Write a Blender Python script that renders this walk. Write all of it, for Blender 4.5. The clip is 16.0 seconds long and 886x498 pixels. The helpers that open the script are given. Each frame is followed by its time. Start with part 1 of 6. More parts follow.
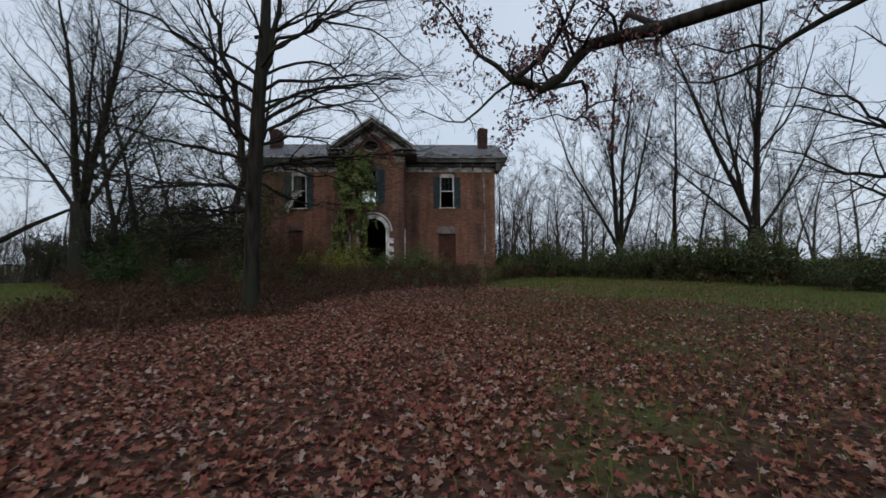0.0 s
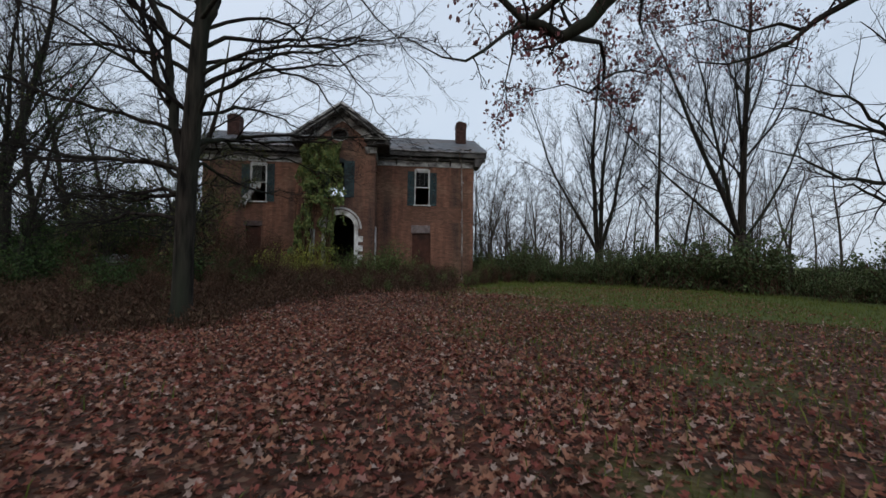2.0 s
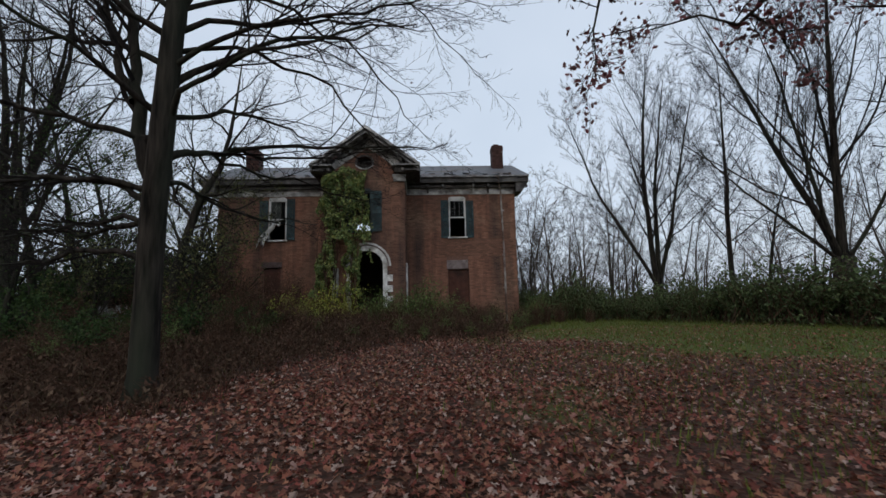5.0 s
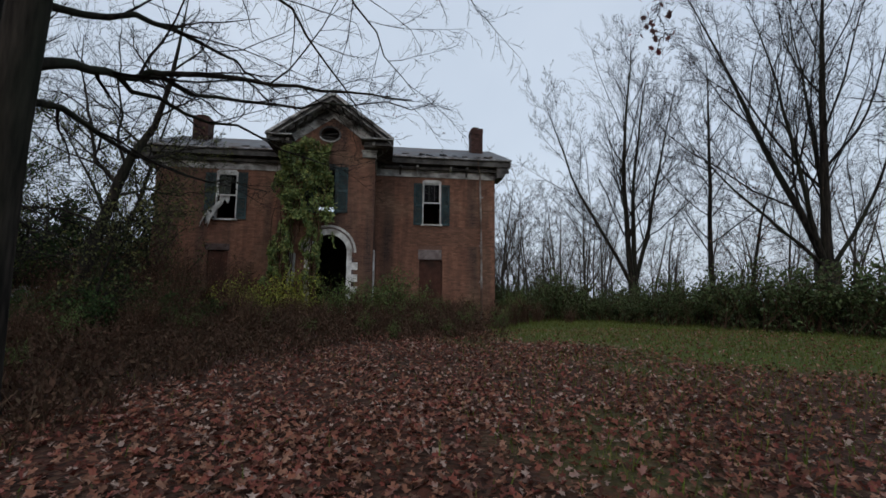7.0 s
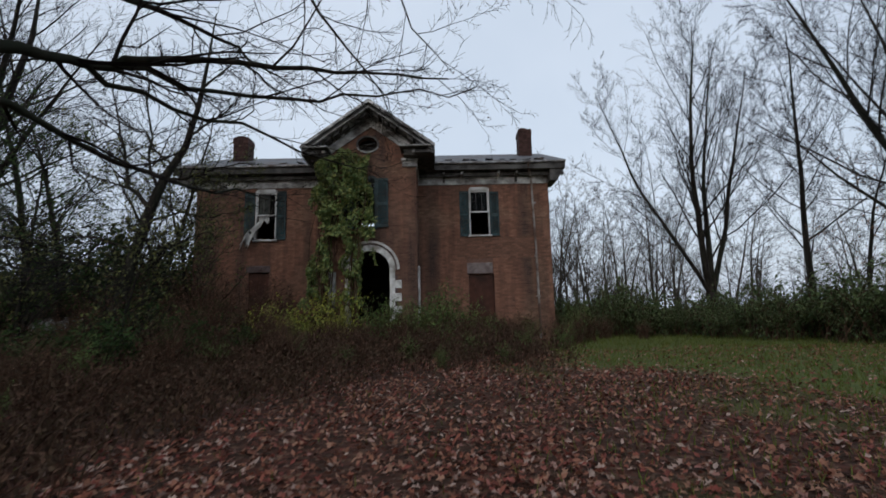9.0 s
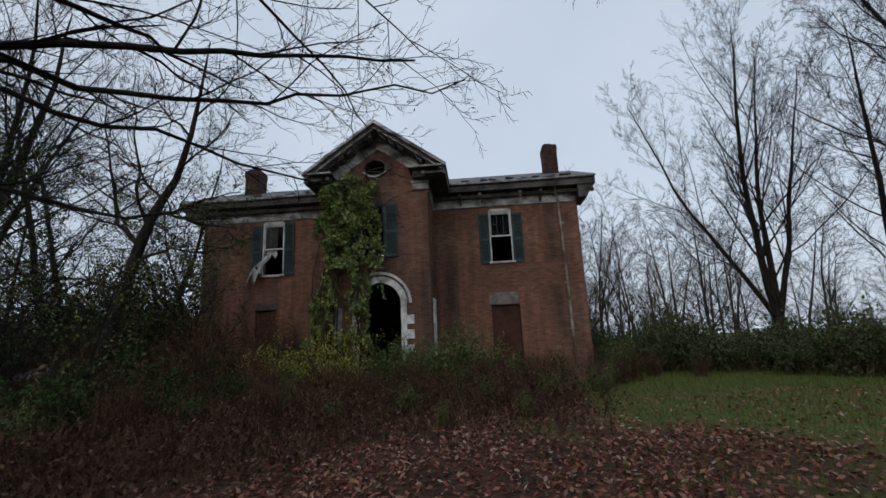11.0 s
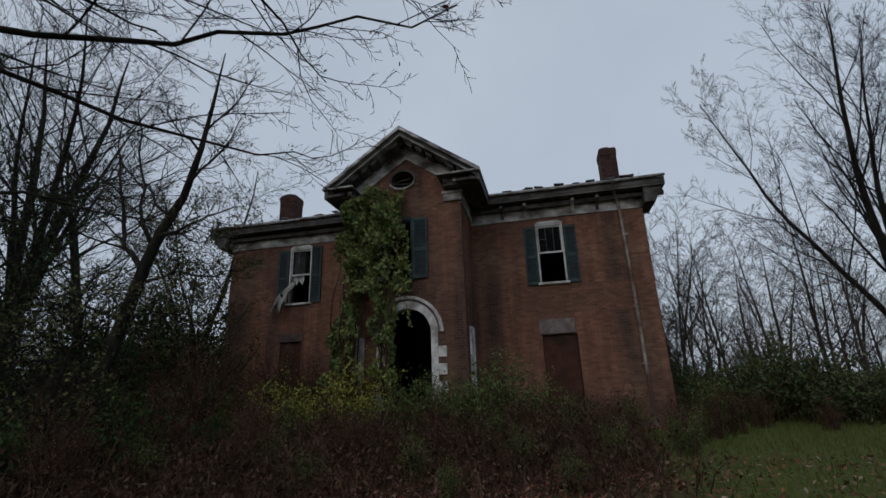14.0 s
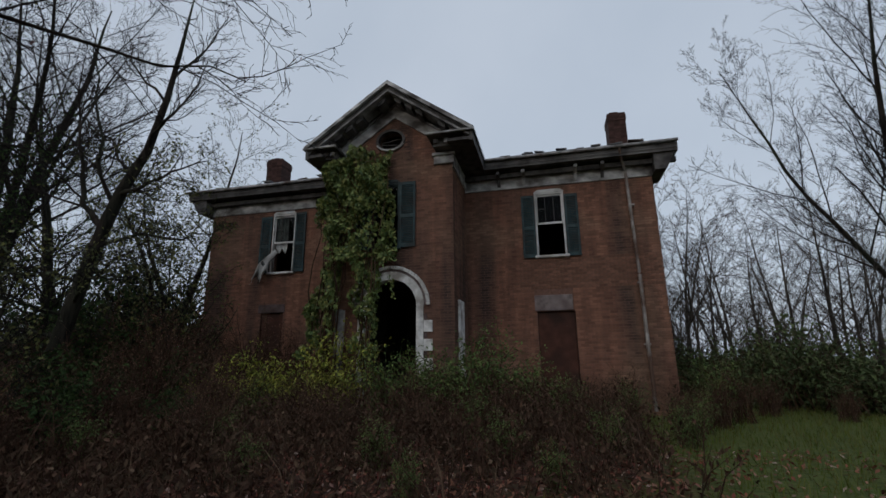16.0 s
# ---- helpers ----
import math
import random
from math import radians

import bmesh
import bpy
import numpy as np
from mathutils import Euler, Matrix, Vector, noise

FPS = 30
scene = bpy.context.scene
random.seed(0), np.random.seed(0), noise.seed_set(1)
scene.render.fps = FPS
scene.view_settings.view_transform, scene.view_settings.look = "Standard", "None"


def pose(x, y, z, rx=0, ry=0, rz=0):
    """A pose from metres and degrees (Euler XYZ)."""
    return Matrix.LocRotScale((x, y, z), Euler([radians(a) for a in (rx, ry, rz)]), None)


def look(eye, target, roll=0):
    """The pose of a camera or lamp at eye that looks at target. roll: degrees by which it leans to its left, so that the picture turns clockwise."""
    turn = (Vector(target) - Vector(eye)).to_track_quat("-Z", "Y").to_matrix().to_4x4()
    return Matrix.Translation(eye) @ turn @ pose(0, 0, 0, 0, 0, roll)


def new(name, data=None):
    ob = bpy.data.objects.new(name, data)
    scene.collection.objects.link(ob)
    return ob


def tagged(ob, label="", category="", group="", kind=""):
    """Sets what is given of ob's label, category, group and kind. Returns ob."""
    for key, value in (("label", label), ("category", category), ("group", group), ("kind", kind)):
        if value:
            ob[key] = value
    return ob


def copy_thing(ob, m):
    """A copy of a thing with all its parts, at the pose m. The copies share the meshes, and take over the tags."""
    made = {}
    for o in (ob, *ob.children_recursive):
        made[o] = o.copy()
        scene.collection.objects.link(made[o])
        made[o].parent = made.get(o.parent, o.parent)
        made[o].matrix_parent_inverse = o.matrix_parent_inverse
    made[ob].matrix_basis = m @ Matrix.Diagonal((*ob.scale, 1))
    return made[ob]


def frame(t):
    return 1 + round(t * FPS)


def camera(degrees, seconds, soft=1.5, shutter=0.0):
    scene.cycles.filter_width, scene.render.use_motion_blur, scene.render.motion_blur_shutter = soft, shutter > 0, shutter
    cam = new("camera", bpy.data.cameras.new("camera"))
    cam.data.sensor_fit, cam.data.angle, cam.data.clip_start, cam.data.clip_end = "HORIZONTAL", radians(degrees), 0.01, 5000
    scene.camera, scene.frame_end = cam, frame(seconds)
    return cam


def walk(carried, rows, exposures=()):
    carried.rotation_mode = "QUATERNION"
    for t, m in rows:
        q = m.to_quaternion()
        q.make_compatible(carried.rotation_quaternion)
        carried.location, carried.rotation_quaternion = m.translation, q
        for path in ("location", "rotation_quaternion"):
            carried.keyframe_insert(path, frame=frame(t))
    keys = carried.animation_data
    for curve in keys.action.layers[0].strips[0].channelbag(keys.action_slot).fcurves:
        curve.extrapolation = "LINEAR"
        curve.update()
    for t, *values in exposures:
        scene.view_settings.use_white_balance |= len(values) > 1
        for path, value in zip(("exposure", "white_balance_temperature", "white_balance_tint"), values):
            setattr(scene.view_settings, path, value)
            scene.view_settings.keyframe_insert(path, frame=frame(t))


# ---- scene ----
cam = camera(89.3, 16.0, 1.5, 0.35)
EXPOSURES = [(0.0, 0.2), (3.5, 0.3), (7.0, 0.16), (9.2, 0.26), (11.5, 0.02), (12.0, -0.1), (13.0, -0.22), (14.5, -0.24), (15.5, -0.13), (16.0, -0.15)]
PATH = [
    (0, (1.765, -0.789, 1.521), (1.848, 1.209, 1.575), -0.4),
    (0.5, (1.667, -0.301, 1.537), (1.844, 1.69, 1.601), 0.4),
    (1, (1.615, 0.23, 1.541), (1.752, 2.225, 1.586), 0.6),
    (1.5, (1.59, 0.766, 1.499), (1.786, 2.756, 1.531), 0.7),
    (2, (1.66, 1.292, 1.491), (1.875, 3.279, 1.556), 0.7),
    (2.5, (1.682, 1.818, 1.508), (1.883, 3.804, 1.623), 0.1),
    (3, (1.712, 2.351, 1.532), (1.97, 4.333, 1.606), -0.8),
    (3.5, (1.774, 2.85, 1.554), (1.935, 4.836, 1.724), -1.3),
    (4, (1.71, 3.394, 1.556), (1.791, 5.38, 1.771), -1.3),
    (4.2, (1.692, 3.595, 1.571), (1.772, 5.582, 1.784), -1.3),
    (6.3, (1.137, 5.879, 1.479), (1.257, 7.854, 1.766), -1.3),
    (6.5, (1.15, 6.108, 1.486), (1.374, 8.076, 1.761), -0.3),
    (7, (1.198, 6.605, 1.473), (1.443, 8.578, 1.69), 0.6),
    (7.5, (1.198, 7.068, 1.501), (1.294, 9.062, 1.628), -0.9),
    (8, (1.193, 7.509, 1.531), (1.188, 9.508, 1.601), -2.2),
    (8.5, (1.296, 7.92, 1.555), (1.237, 9.916, 1.664), -1.5),
    (9, (1.38, 8.309, 1.614), (1.403, 10.289, 1.896), -1.3),
    (9.2, (1.439, 8.464, 1.63), (1.494, 10.435, 1.962), -1.6),
    (11.3, (2.338, 10.354, 1.848), (2.163, 12.293, 2.307), -3.1),
    (11.5, (2.425, 10.538, 1.857), (2.258, 12.468, 2.356), -3.8),
    (12, (2.68, 10.931, 1.839), (2.489, 12.857, 2.345), -3.0),
    (12.2, (2.706, 11.06, 1.837), (2.503, 12.978, 2.368), -1.7),
    (12.5, (2.745, 11.328, 1.824), (2.49, 13.213, 2.443), -1.0),
    (13, (2.804, 11.702, 1.794), (2.425, 13.566, 2.413), -0.9),
    (13.5, (2.87, 12.109, 1.799), (2.428, 13.97, 2.381), -0.6),
    (14, (2.856, 12.502, 1.798), (2.435, 14.369, 2.379), -2.0),
    (14.5, (2.953, 12.834, 1.789), (2.495, 14.704, 2.331), -0.8),
    (15, (2.964, 13.132, 1.804), (2.528, 15.012, 2.326), -0.7),
    (15.5, (2.99, 13.423, 1.8), (2.588, 15.318, 2.298), -1.9),
    (16, (3.075, 13.69, 1.815), (2.621, 15.576, 2.301), -0.5),
]
walk(cam, [(t, look(eye, target, roll)) for t, eye, target, roll in PATH], EXPOSURES)

# ---- light: dusk under an even overcast ----
world = bpy.data.worlds.new("overcast_sky")
scene.world = world
world.use_nodes = True
wn, wl = world.node_tree.nodes, world.node_tree.links
wn.clear()
sky = wn.new("ShaderNodeTexSky")
sky.sky_type, sky.sun_disc = "NISHITA", False
sky.sun_elevation, sky.sun_rotation = radians(14), radians(200)
sky.dust_density, sky.air_density = 3.0, 1.2
coord = wn.new("ShaderNodeTexCoord")
cloud = wn.new("ShaderNodeTexNoise")
cloud.inputs["Scale"].default_value, cloud.inputs["Detail"].default_value = 2.2, 4
ramp = wn.new("ShaderNodeValToRGB")
ramp.color_ramp.elements[0].position, ramp.color_ramp.elements[0].color = 0.3, (4.08, 4.72, 5.66, 1)
ramp.color_ramp.elements[1].position, ramp.color_ramp.elements[1].color = 0.7, (4.83, 5.42, 6.32, 1)
veil = wn.new("ShaderNodeMixRGB")
veil.inputs[0].default_value = 0.88
back = wn.new("ShaderNodeBackground")
back.inputs["Strength"].default_value = 0.125
out = wn.new("ShaderNodeOutputWorld")
wl.new(coord.outputs["Generated"], cloud.inputs["Vector"])
wl.new(cloud.outputs["Fac"], ramp.inputs["Fac"])
wl.new(sky.outputs["Color"], veil.inputs[1])
wl.new(ramp.outputs["Color"], veil.inputs[2])
wl.new(veil.outputs["Color"], back.inputs["Color"])
wl.new(back.outputs["Background"], out.inputs["Surface"])
sun_data = bpy.data.lights.new("sun", "SUN")
sun_data.energy, sun_data.angle, sun_data.color = 0.5, radians(40), (1.0, 0.96, 0.92)
sun = new("sun", sun_data)
sun.matrix_world = look((0, 0, 30), (6, 20, 0))


# ---- materials ----
def material(name, dark, light, scale=6.0, rough=0.9, bump=0.3, island=0.0, object_random=0.0, stain=None, metal=0.0, detail=6.0,
             stretch=(1, 1, 1), stain_scale=0.7, tint=None, spec=0.3, bump_scale=None, stain2=None, stain2_scale=0.3):
    """A two-scale noise material: grain between dark and light, stains over it, variation from piece to piece."""
    m = bpy.data.materials.new(name)
    m.use_nodes = True
    n, l = m.node_tree.nodes, m.node_tree.links
    b = n["Principled BSDF"]
    b.inputs["Roughness"].default_value, b.inputs["Metallic"].default_value = rough, metal
    b.inputs["Specular IOR Level"].default_value = spec
    tc = n.new("ShaderNodeTexCoord")
    mp = n.new("ShaderNodeMapping")
    mp.inputs["Scale"].default_value = stretch
    l.new(tc.outputs["Object"], mp.inputs["Vector"])
    g = n.new("ShaderNodeTexNoise")
    g.inputs["Scale"].default_value, g.inputs["Detail"].default_value = scale, detail
    l.new(mp.outputs["Vector"], g.inputs["Vector"])
    r = n.new("ShaderNodeValToRGB")
    r.color_ramp.elements[0].position, r.color_ramp.elements[0].color = 0.32, (*dark, 1)
    r.color_ramp.elements[1].position, r.color_ramp.elements[1].color = 0.68, (*light, 1)
    l.new(g.outputs["Fac"], r.inputs["Fac"])
    colour = r.outputs["Color"]
    if stain:
        s = n.new("ShaderNodeTexNoise")
        s.inputs["Scale"].default_value, s.inputs["Detail"].default_value = stain_scale, 5
        l.new(mp.outputs["Vector"], s.inputs["Vector"])
        sr = n.new("ShaderNodeValToRGB")
        sr.color_ramp.elements[0].position, sr.color_ramp.elements[1].position = 0.45, 0.66
        l.new(s.outputs["Fac"], sr.inputs["Fac"])
        mx = n.new("ShaderNodeMixRGB")
        mx.inputs[2].default_value = (*stain, 1)
        l.new(sr.outputs["Color"], mx.inputs[0])
        l.new(colour, mx.inputs[1])
        colour = mx.outputs["Color"]
    if stain2:
        s = n.new("ShaderNodeTexNoise")
        s.inputs["Scale"].default_value, s.inputs["Detail"].default_value = stain2_scale, 4
        s.inputs["Distortion"].default_value = 0.6
        l.new(tc.outputs["Object"], s.inputs["Vector"])
        sr = n.new("ShaderNodeValToRGB")
        sr.color_ramp.elements[0].position, sr.color_ramp.elements[1].position = 0.5, 0.72
        sr.color_ramp.elements[1].color = (0.8, 0.8, 0.8, 1)
        l.new(s.outputs["Fac"], sr.inputs["Fac"])
        mx = n.new("ShaderNodeMixRGB")
        mx.inputs[2].default_value = (*stain2, 1)
        l.new(sr.outputs["Color"], mx.inputs[0])
        l.new(colour, mx.inputs[1])
        colour = mx.outputs["Color"]
    if island or object_random:
        if island:
            src = n.new("ShaderNodeNewGeometry").outputs["Random Per Island"]
        else:
            src = n.new("ShaderNodeObjectInfo").outputs["Random"]
        amount = island or object_random
        if tint:
            tr = n.new("ShaderNodeValToRGB")
            tr.color_ramp.interpolation = "LINEAR"
            step = 1.0 / max(1, len(tint) - 1)
            while len(tr.color_ramp.elements) < len(tint):
                tr.color_ramp.elements.new(0.5)
            for i, c in enumerate(tint):
                tr.color_ramp.elements[i].position, tr.color_ramp.elements[i].color = i * step, (*c, 1)
            l.new(src, tr.inputs["Fac"])
            mx = n.new("ShaderNodeMixRGB")
            mx.inputs[0].default_value = amount
            l.new(colour, mx.inputs[1])
            l.new(tr.outputs["Color"], mx.inputs[2])
            colour = mx.outputs["Color"]
        else:
            mr = n.new("ShaderNodeMapRange")
            mr.inputs["To Min"].default_value, mr.inputs["To Max"].default_value = 1 - amount, 1 + amount
            l.new(src, mr.inputs["Value"])
            hs = n.new("ShaderNodeHueSaturation")
            l.new(mr.outputs["Result"], hs.inputs["Value"])
            l.new(colour, hs.inputs["Color"])
            colour = hs.outputs["Color"]
    l.new(colour, b.inputs["Base Color"])
    if bump:
        bp = n.new("ShaderNodeBump")
        bp.inputs["Strength"].default_value, bp.inputs["Distance"].default_value = bump, 0.02
        if bump_scale:
            g2 = n.new("ShaderNodeTexNoise")
            g2.inputs["Scale"].default_value, g2.inputs["Detail"].default_value = bump_scale, 5
            l.new(mp.outputs["Vector"], g2.inputs["Vector"])
            l.new(g2.outputs["Fac"], bp.inputs["Height"])
        else:
            l.new(g.outputs["Fac"], bp.inputs["Height"])
        l.new(bp.outputs["Normal"], b.inputs["Normal"])
    return m


BRICK = material("brick", (0.125, 0.061, 0.043), (0.245, 0.121, 0.078), 4, 0.92, 0.25, island=0.24, stain=(0.062, 0.04, 0.032), stain_scale=1.3, stretch=(1, 1, 0.1), stain2=(0.22, 0.135, 0.09), stain2_scale=0.5)
BRICK_LOOSE = material("brick_piece", (0.125, 0.062, 0.044), (0.23, 0.115, 0.075), 9, 0.92, 0.25, object_random=0.26, stain=(0.09, 0.055, 0.04), stain_scale=6)
MORTAR = material("mortar", (0.115, 0.062, 0.046), (0.175, 0.096, 0.072), 12, 0.95, 0.2)
CHIMNEY = material("chimney_brick", (0.039, 0.019, 0.016), (0.068, 0.034, 0.028), 9, 0.92, 0.3, island=0.3)
WHITE = material("weathered_white_paint", (0.32, 0.31, 0.30), (0.62, 0.62, 0.61), 5, 0.75, 0.25, stain=(0.14, 0.13, 0.12), stain_scale=1.6, stretch=(1, 1, 0.6))
FRIEZE = material("peeling_frieze_paint", (0.19, 0.185, 0.18), (0.58, 0.58, 0.57), 3.2, 0.8, 0.25, stain=(0.07, 0.062, 0.058), stain_scale=1.1, stretch=(1, 1, 1.6))
TRIM_WHITE = material("window_paint", (0.5, 0.5, 0.5), (0.72, 0.72, 0.71), 8, 0.6, 0.15, stain=(0.3, 0.29, 0.27), stain_scale=2.0)
PLASTER = material("whitewashed_stone", (0.45, 0.45, 0.44), (0.74, 0.74, 0.73), 7, 0.85, 0.4, stain=(0.28, 0.26, 0.24), stain_scale=2.5)
# Wood of the eaves, its colour darkened to hold the shade under them.
SOFFIT = material("dark_wood_with_shade", (0.035, 0.032, 0.032), (0.09, 0.084, 0.082), 5, 0.9, 0.3, stain=(0.14, 0.135, 0.13), stain_scale=1.6)
RAKE = material("grey_mottled_paint", (0.14, 0.136, 0.134), (0.38, 0.375, 0.37), 3.5, 0.85, 0.3, stain=(0.045, 0.04, 0.038), stain_scale=1.8)
ROOF = material("roof_sheet", (0.055, 0.058, 0.065), (0.105, 0.11, 0.12), 2.5, 0.6, 0.12, stain=(0.07, 0.05, 0.04), stain_scale=0.8)
GUTTER = material("gutter_metal", (0.14, 0.14, 0.145), (0.36, 0.36, 0.36), 6, 0.55, 0.1, stain=(0.07, 0.05, 0.04), stain_scale=2.0, metal=0.3)
PIPE = material("downpipe_metal", (0.2, 0.17, 0.15), (0.42, 0.4, 0.38), 4, 0.5, 0.1, stain=(0.1, 0.06, 0.045), stain_scale=1.2, metal=0.3)
SHUTTER = material("shutter_paint", (0.016, 0.034, 0.038), (0.042, 0.07, 0.075), 7, 0.7, 0.2, stain=(0.025, 0.03, 0.03), stain_scale=2.0)
BOARD = material("rusty_board", (0.045, 0.018, 0.012), (0.085, 0.034, 0.023), 3, 0.9, 0.2, stain=(0.03, 0.015, 0.011), stain_scale=1.3)
STONE = material("lintel_stone", (0.13, 0.105, 0.1), (0.23, 0.19, 0.185), 8, 0.9, 0.3, stain=(0.1, 0.07, 0.065), stain_scale=2.0)
STONE_DARK = material("stained_stone", (0.07, 0.05, 0.048), (0.12, 0.09, 0.088), 8, 0.9, 0.3, stain=(0.06, 0.038, 0.034), stain_scale=2.0)
# Plaster of the rooms, made near black so its colour carries the indoor dimness.
INSIDE = material("plaster_with_indoor_shade", (0.03, 0.027, 0.025), (0.07, 0.063, 0.057), 2, 0.95, 0.2, stain=(0.02, 0.017, 0.015))
CLOTH = material("grey_cloth", (0.36, 0.36, 0.35), (0.62, 0.62, 0.6), 6, 0.95, 0.4, stain=(0.2, 0.19, 0.18), stain_scale=3)
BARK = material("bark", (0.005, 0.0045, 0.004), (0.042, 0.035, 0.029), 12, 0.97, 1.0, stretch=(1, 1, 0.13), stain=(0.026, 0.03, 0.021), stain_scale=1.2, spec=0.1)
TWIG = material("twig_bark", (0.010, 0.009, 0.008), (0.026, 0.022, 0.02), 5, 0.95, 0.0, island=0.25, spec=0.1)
# Distant twigs: paler than TWIG, with the haze of distance mixed into the colour.
FAR_TWIG = material("far_twig_bark_and_haze", (0.032, 0.028, 0.025), (0.085, 0.072, 0.062), 3, 0.95, 0.0, island=0.3, spec=0.1)
BRUSH = material("dead_stems", (0.03, 0.018, 0.012), (0.085, 0.046, 0.03), 3, 0.95, 0.0, island=0.75, spec=0.1,
                 tint=[(0.015, 0.011, 0.008), (0.058, 0.029, 0.02), (0.1, 0.058, 0.038), (0.028, 0.023, 0.013), (0.045, 0.022, 0.017), (0.14, 0.095, 0.062), (0.02, 0.015, 0.01)])
LITTER = material("fallen_leaf", (0.09, 0.036, 0.019), (0.195, 0.084, 0.042), 30, 0.8, 0.0, island=0.86, spec=0.16,
                  tint=[(0.03, 0.012, 0.009), (0.165, 0.045, 0.036), (0.21, 0.08, 0.052), (0.28, 0.16, 0.11), (0.055, 0.021, 0.016), (0.34, 0.26, 0.22), (0.19, 0.05, 0.042), (0.04, 0.016, 0.012), (0.25, 0.115, 0.072), (0.11, 0.04, 0.03)])
GRASS = material("grass_blade", (0.0458, 0.0704, 0.0123), (0.088, 0.119, 0.0229), 3, 0.8, 0.0, island=0.65, spec=0.1,
                 tint=[(0.0422, 0.0704, 0.0106), (0.101, 0.136, 0.0246), (0.15, 0.132, 0.0396), (0.0572, 0.088, 0.0158), (0.114, 0.0748, 0.0352), (0.0748, 0.11, 0.0194)])
VINE = material("vine_leaf", (0.055, 0.095, 0.03), (0.13, 0.175, 0.055), 3, 0.55, 0.0, island=0.8,
                tint=[(0.035, 0.07, 0.022), (0.11, 0.165, 0.048), (0.21, 0.25, 0.07), (0.065, 0.115, 0.034), (0.29, 0.28, 0.085), (0.04, 0.075, 0.026)])
YELLOW = material("yellowing_leaf", (0.12, 0.15, 0.025), (0.26, 0.27, 0.045), 3, 0.65, 0.0, island=0.8,
                  tint=[(0.09, 0.13, 0.025), (0.22, 0.25, 0.04), (0.38, 0.36, 0.05), (0.07, 0.1, 0.022)])
THICKET = material("dull_thicket_leaf", (0.025, 0.034, 0.012), (0.07, 0.08, 0.024), 3, 0.7, 0.0, island=0.8,
                   tint=[(0.018, 0.026, 0.01), (0.05, 0.06, 0.018), (0.13, 0.13, 0.028), (0.03, 0.036, 0.014)])
HEDGE = material("hedge_leaf", (0.0464, 0.072, 0.032), (0.092, 0.122, 0.0528), 3, 0.9, 0.0, island=0.75, spec=0.1,
                 tint=[(0.0288, 0.0504, 0.0216), (0.064, 0.0936, 0.0376), (0.1, 0.124, 0.0496), (0.0424, 0.064, 0.0304), (0.084, 0.08, 0.0464)])
DARK_GREEN = material("dark_thicket_leaf", (0.018, 0.036, 0.013), (0.045, 0.075, 0.026), 3, 0.9, 0.0, island=0.7, spec=0.1,
                      tint=[(0.014, 0.03, 0.011), (0.035, 0.064, 0.02), (0.06, 0.092, 0.03), (0.022, 0.042, 0.016)])
GREEN = material("green_shrub_leaf", (0.04, 0.075, 0.024), (0.09, 0.13, 0.04), 3, 0.8, 0.0, island=0.75, spec=0.2,
                 tint=[(0.03, 0.06, 0.02), (0.08, 0.13, 0.036), (0.14, 0.18, 0.05), (0.05, 0.085, 0.028)])
OAKLEAF = material("red_brown_leaf", (0.075, 0.04, 0.04), (0.14, 0.06, 0.055), 3, 0.75, 0.0, island=0.8,
                   tint=[(0.06, 0.035, 0.035), (0.1, 0.045, 0.043), (0.17, 0.04, 0.045), (0.08, 0.05, 0.045)])
RUSSET = material("russet_leaf", (0.12, 0.06, 0.04), (0.24, 0.12, 0.07), 3, 0.75, 0.0, island=0.6,
                  tint=[(0.1, 0.05, 0.04), (0.22, 0.12, 0.06), (0.15, 0.08, 0.05)])
SHED = material("pale_siding", (0.5, 0.51, 0.52), (0.66, 0.67, 0.68), 2, 0.7, 0.1)


def glass():
    m = bpy.data.materials.new("old_glass")
    m.use_nodes = True
    n, l = m.node_tree.nodes, m.node_tree.links
    n.remove(n["Principled BSDF"])
    clear = n.new("ShaderNodeBsdfTransparent")
    clear.inputs["Color"].default_value = (0.5, 0.54, 0.54, 1)
    gloss = n.new("ShaderNodeBsdfGlossy")
    gloss.inputs["Roughness"].default_value = 0.06
    gloss.inputs["Color"].default_value = (0.2, 0.21, 0.23, 1)
    fr = n.new("ShaderNodeFresnel")
    fr.inputs["IOR"].default_value = 1.35
    mx = n.new("ShaderNodeMixShader")
    l.new(fr.outputs["Fac"], mx.inputs["Fac"])
    l.new(clear.outputs["BSDF"], mx.inputs[1])
    l.new(gloss.outputs["BSDF"], mx.inputs[2])
    l.new(mx.outputs["Shader"], n["Material Output"].inputs["Surface"])
    return m


GLASS = glass()


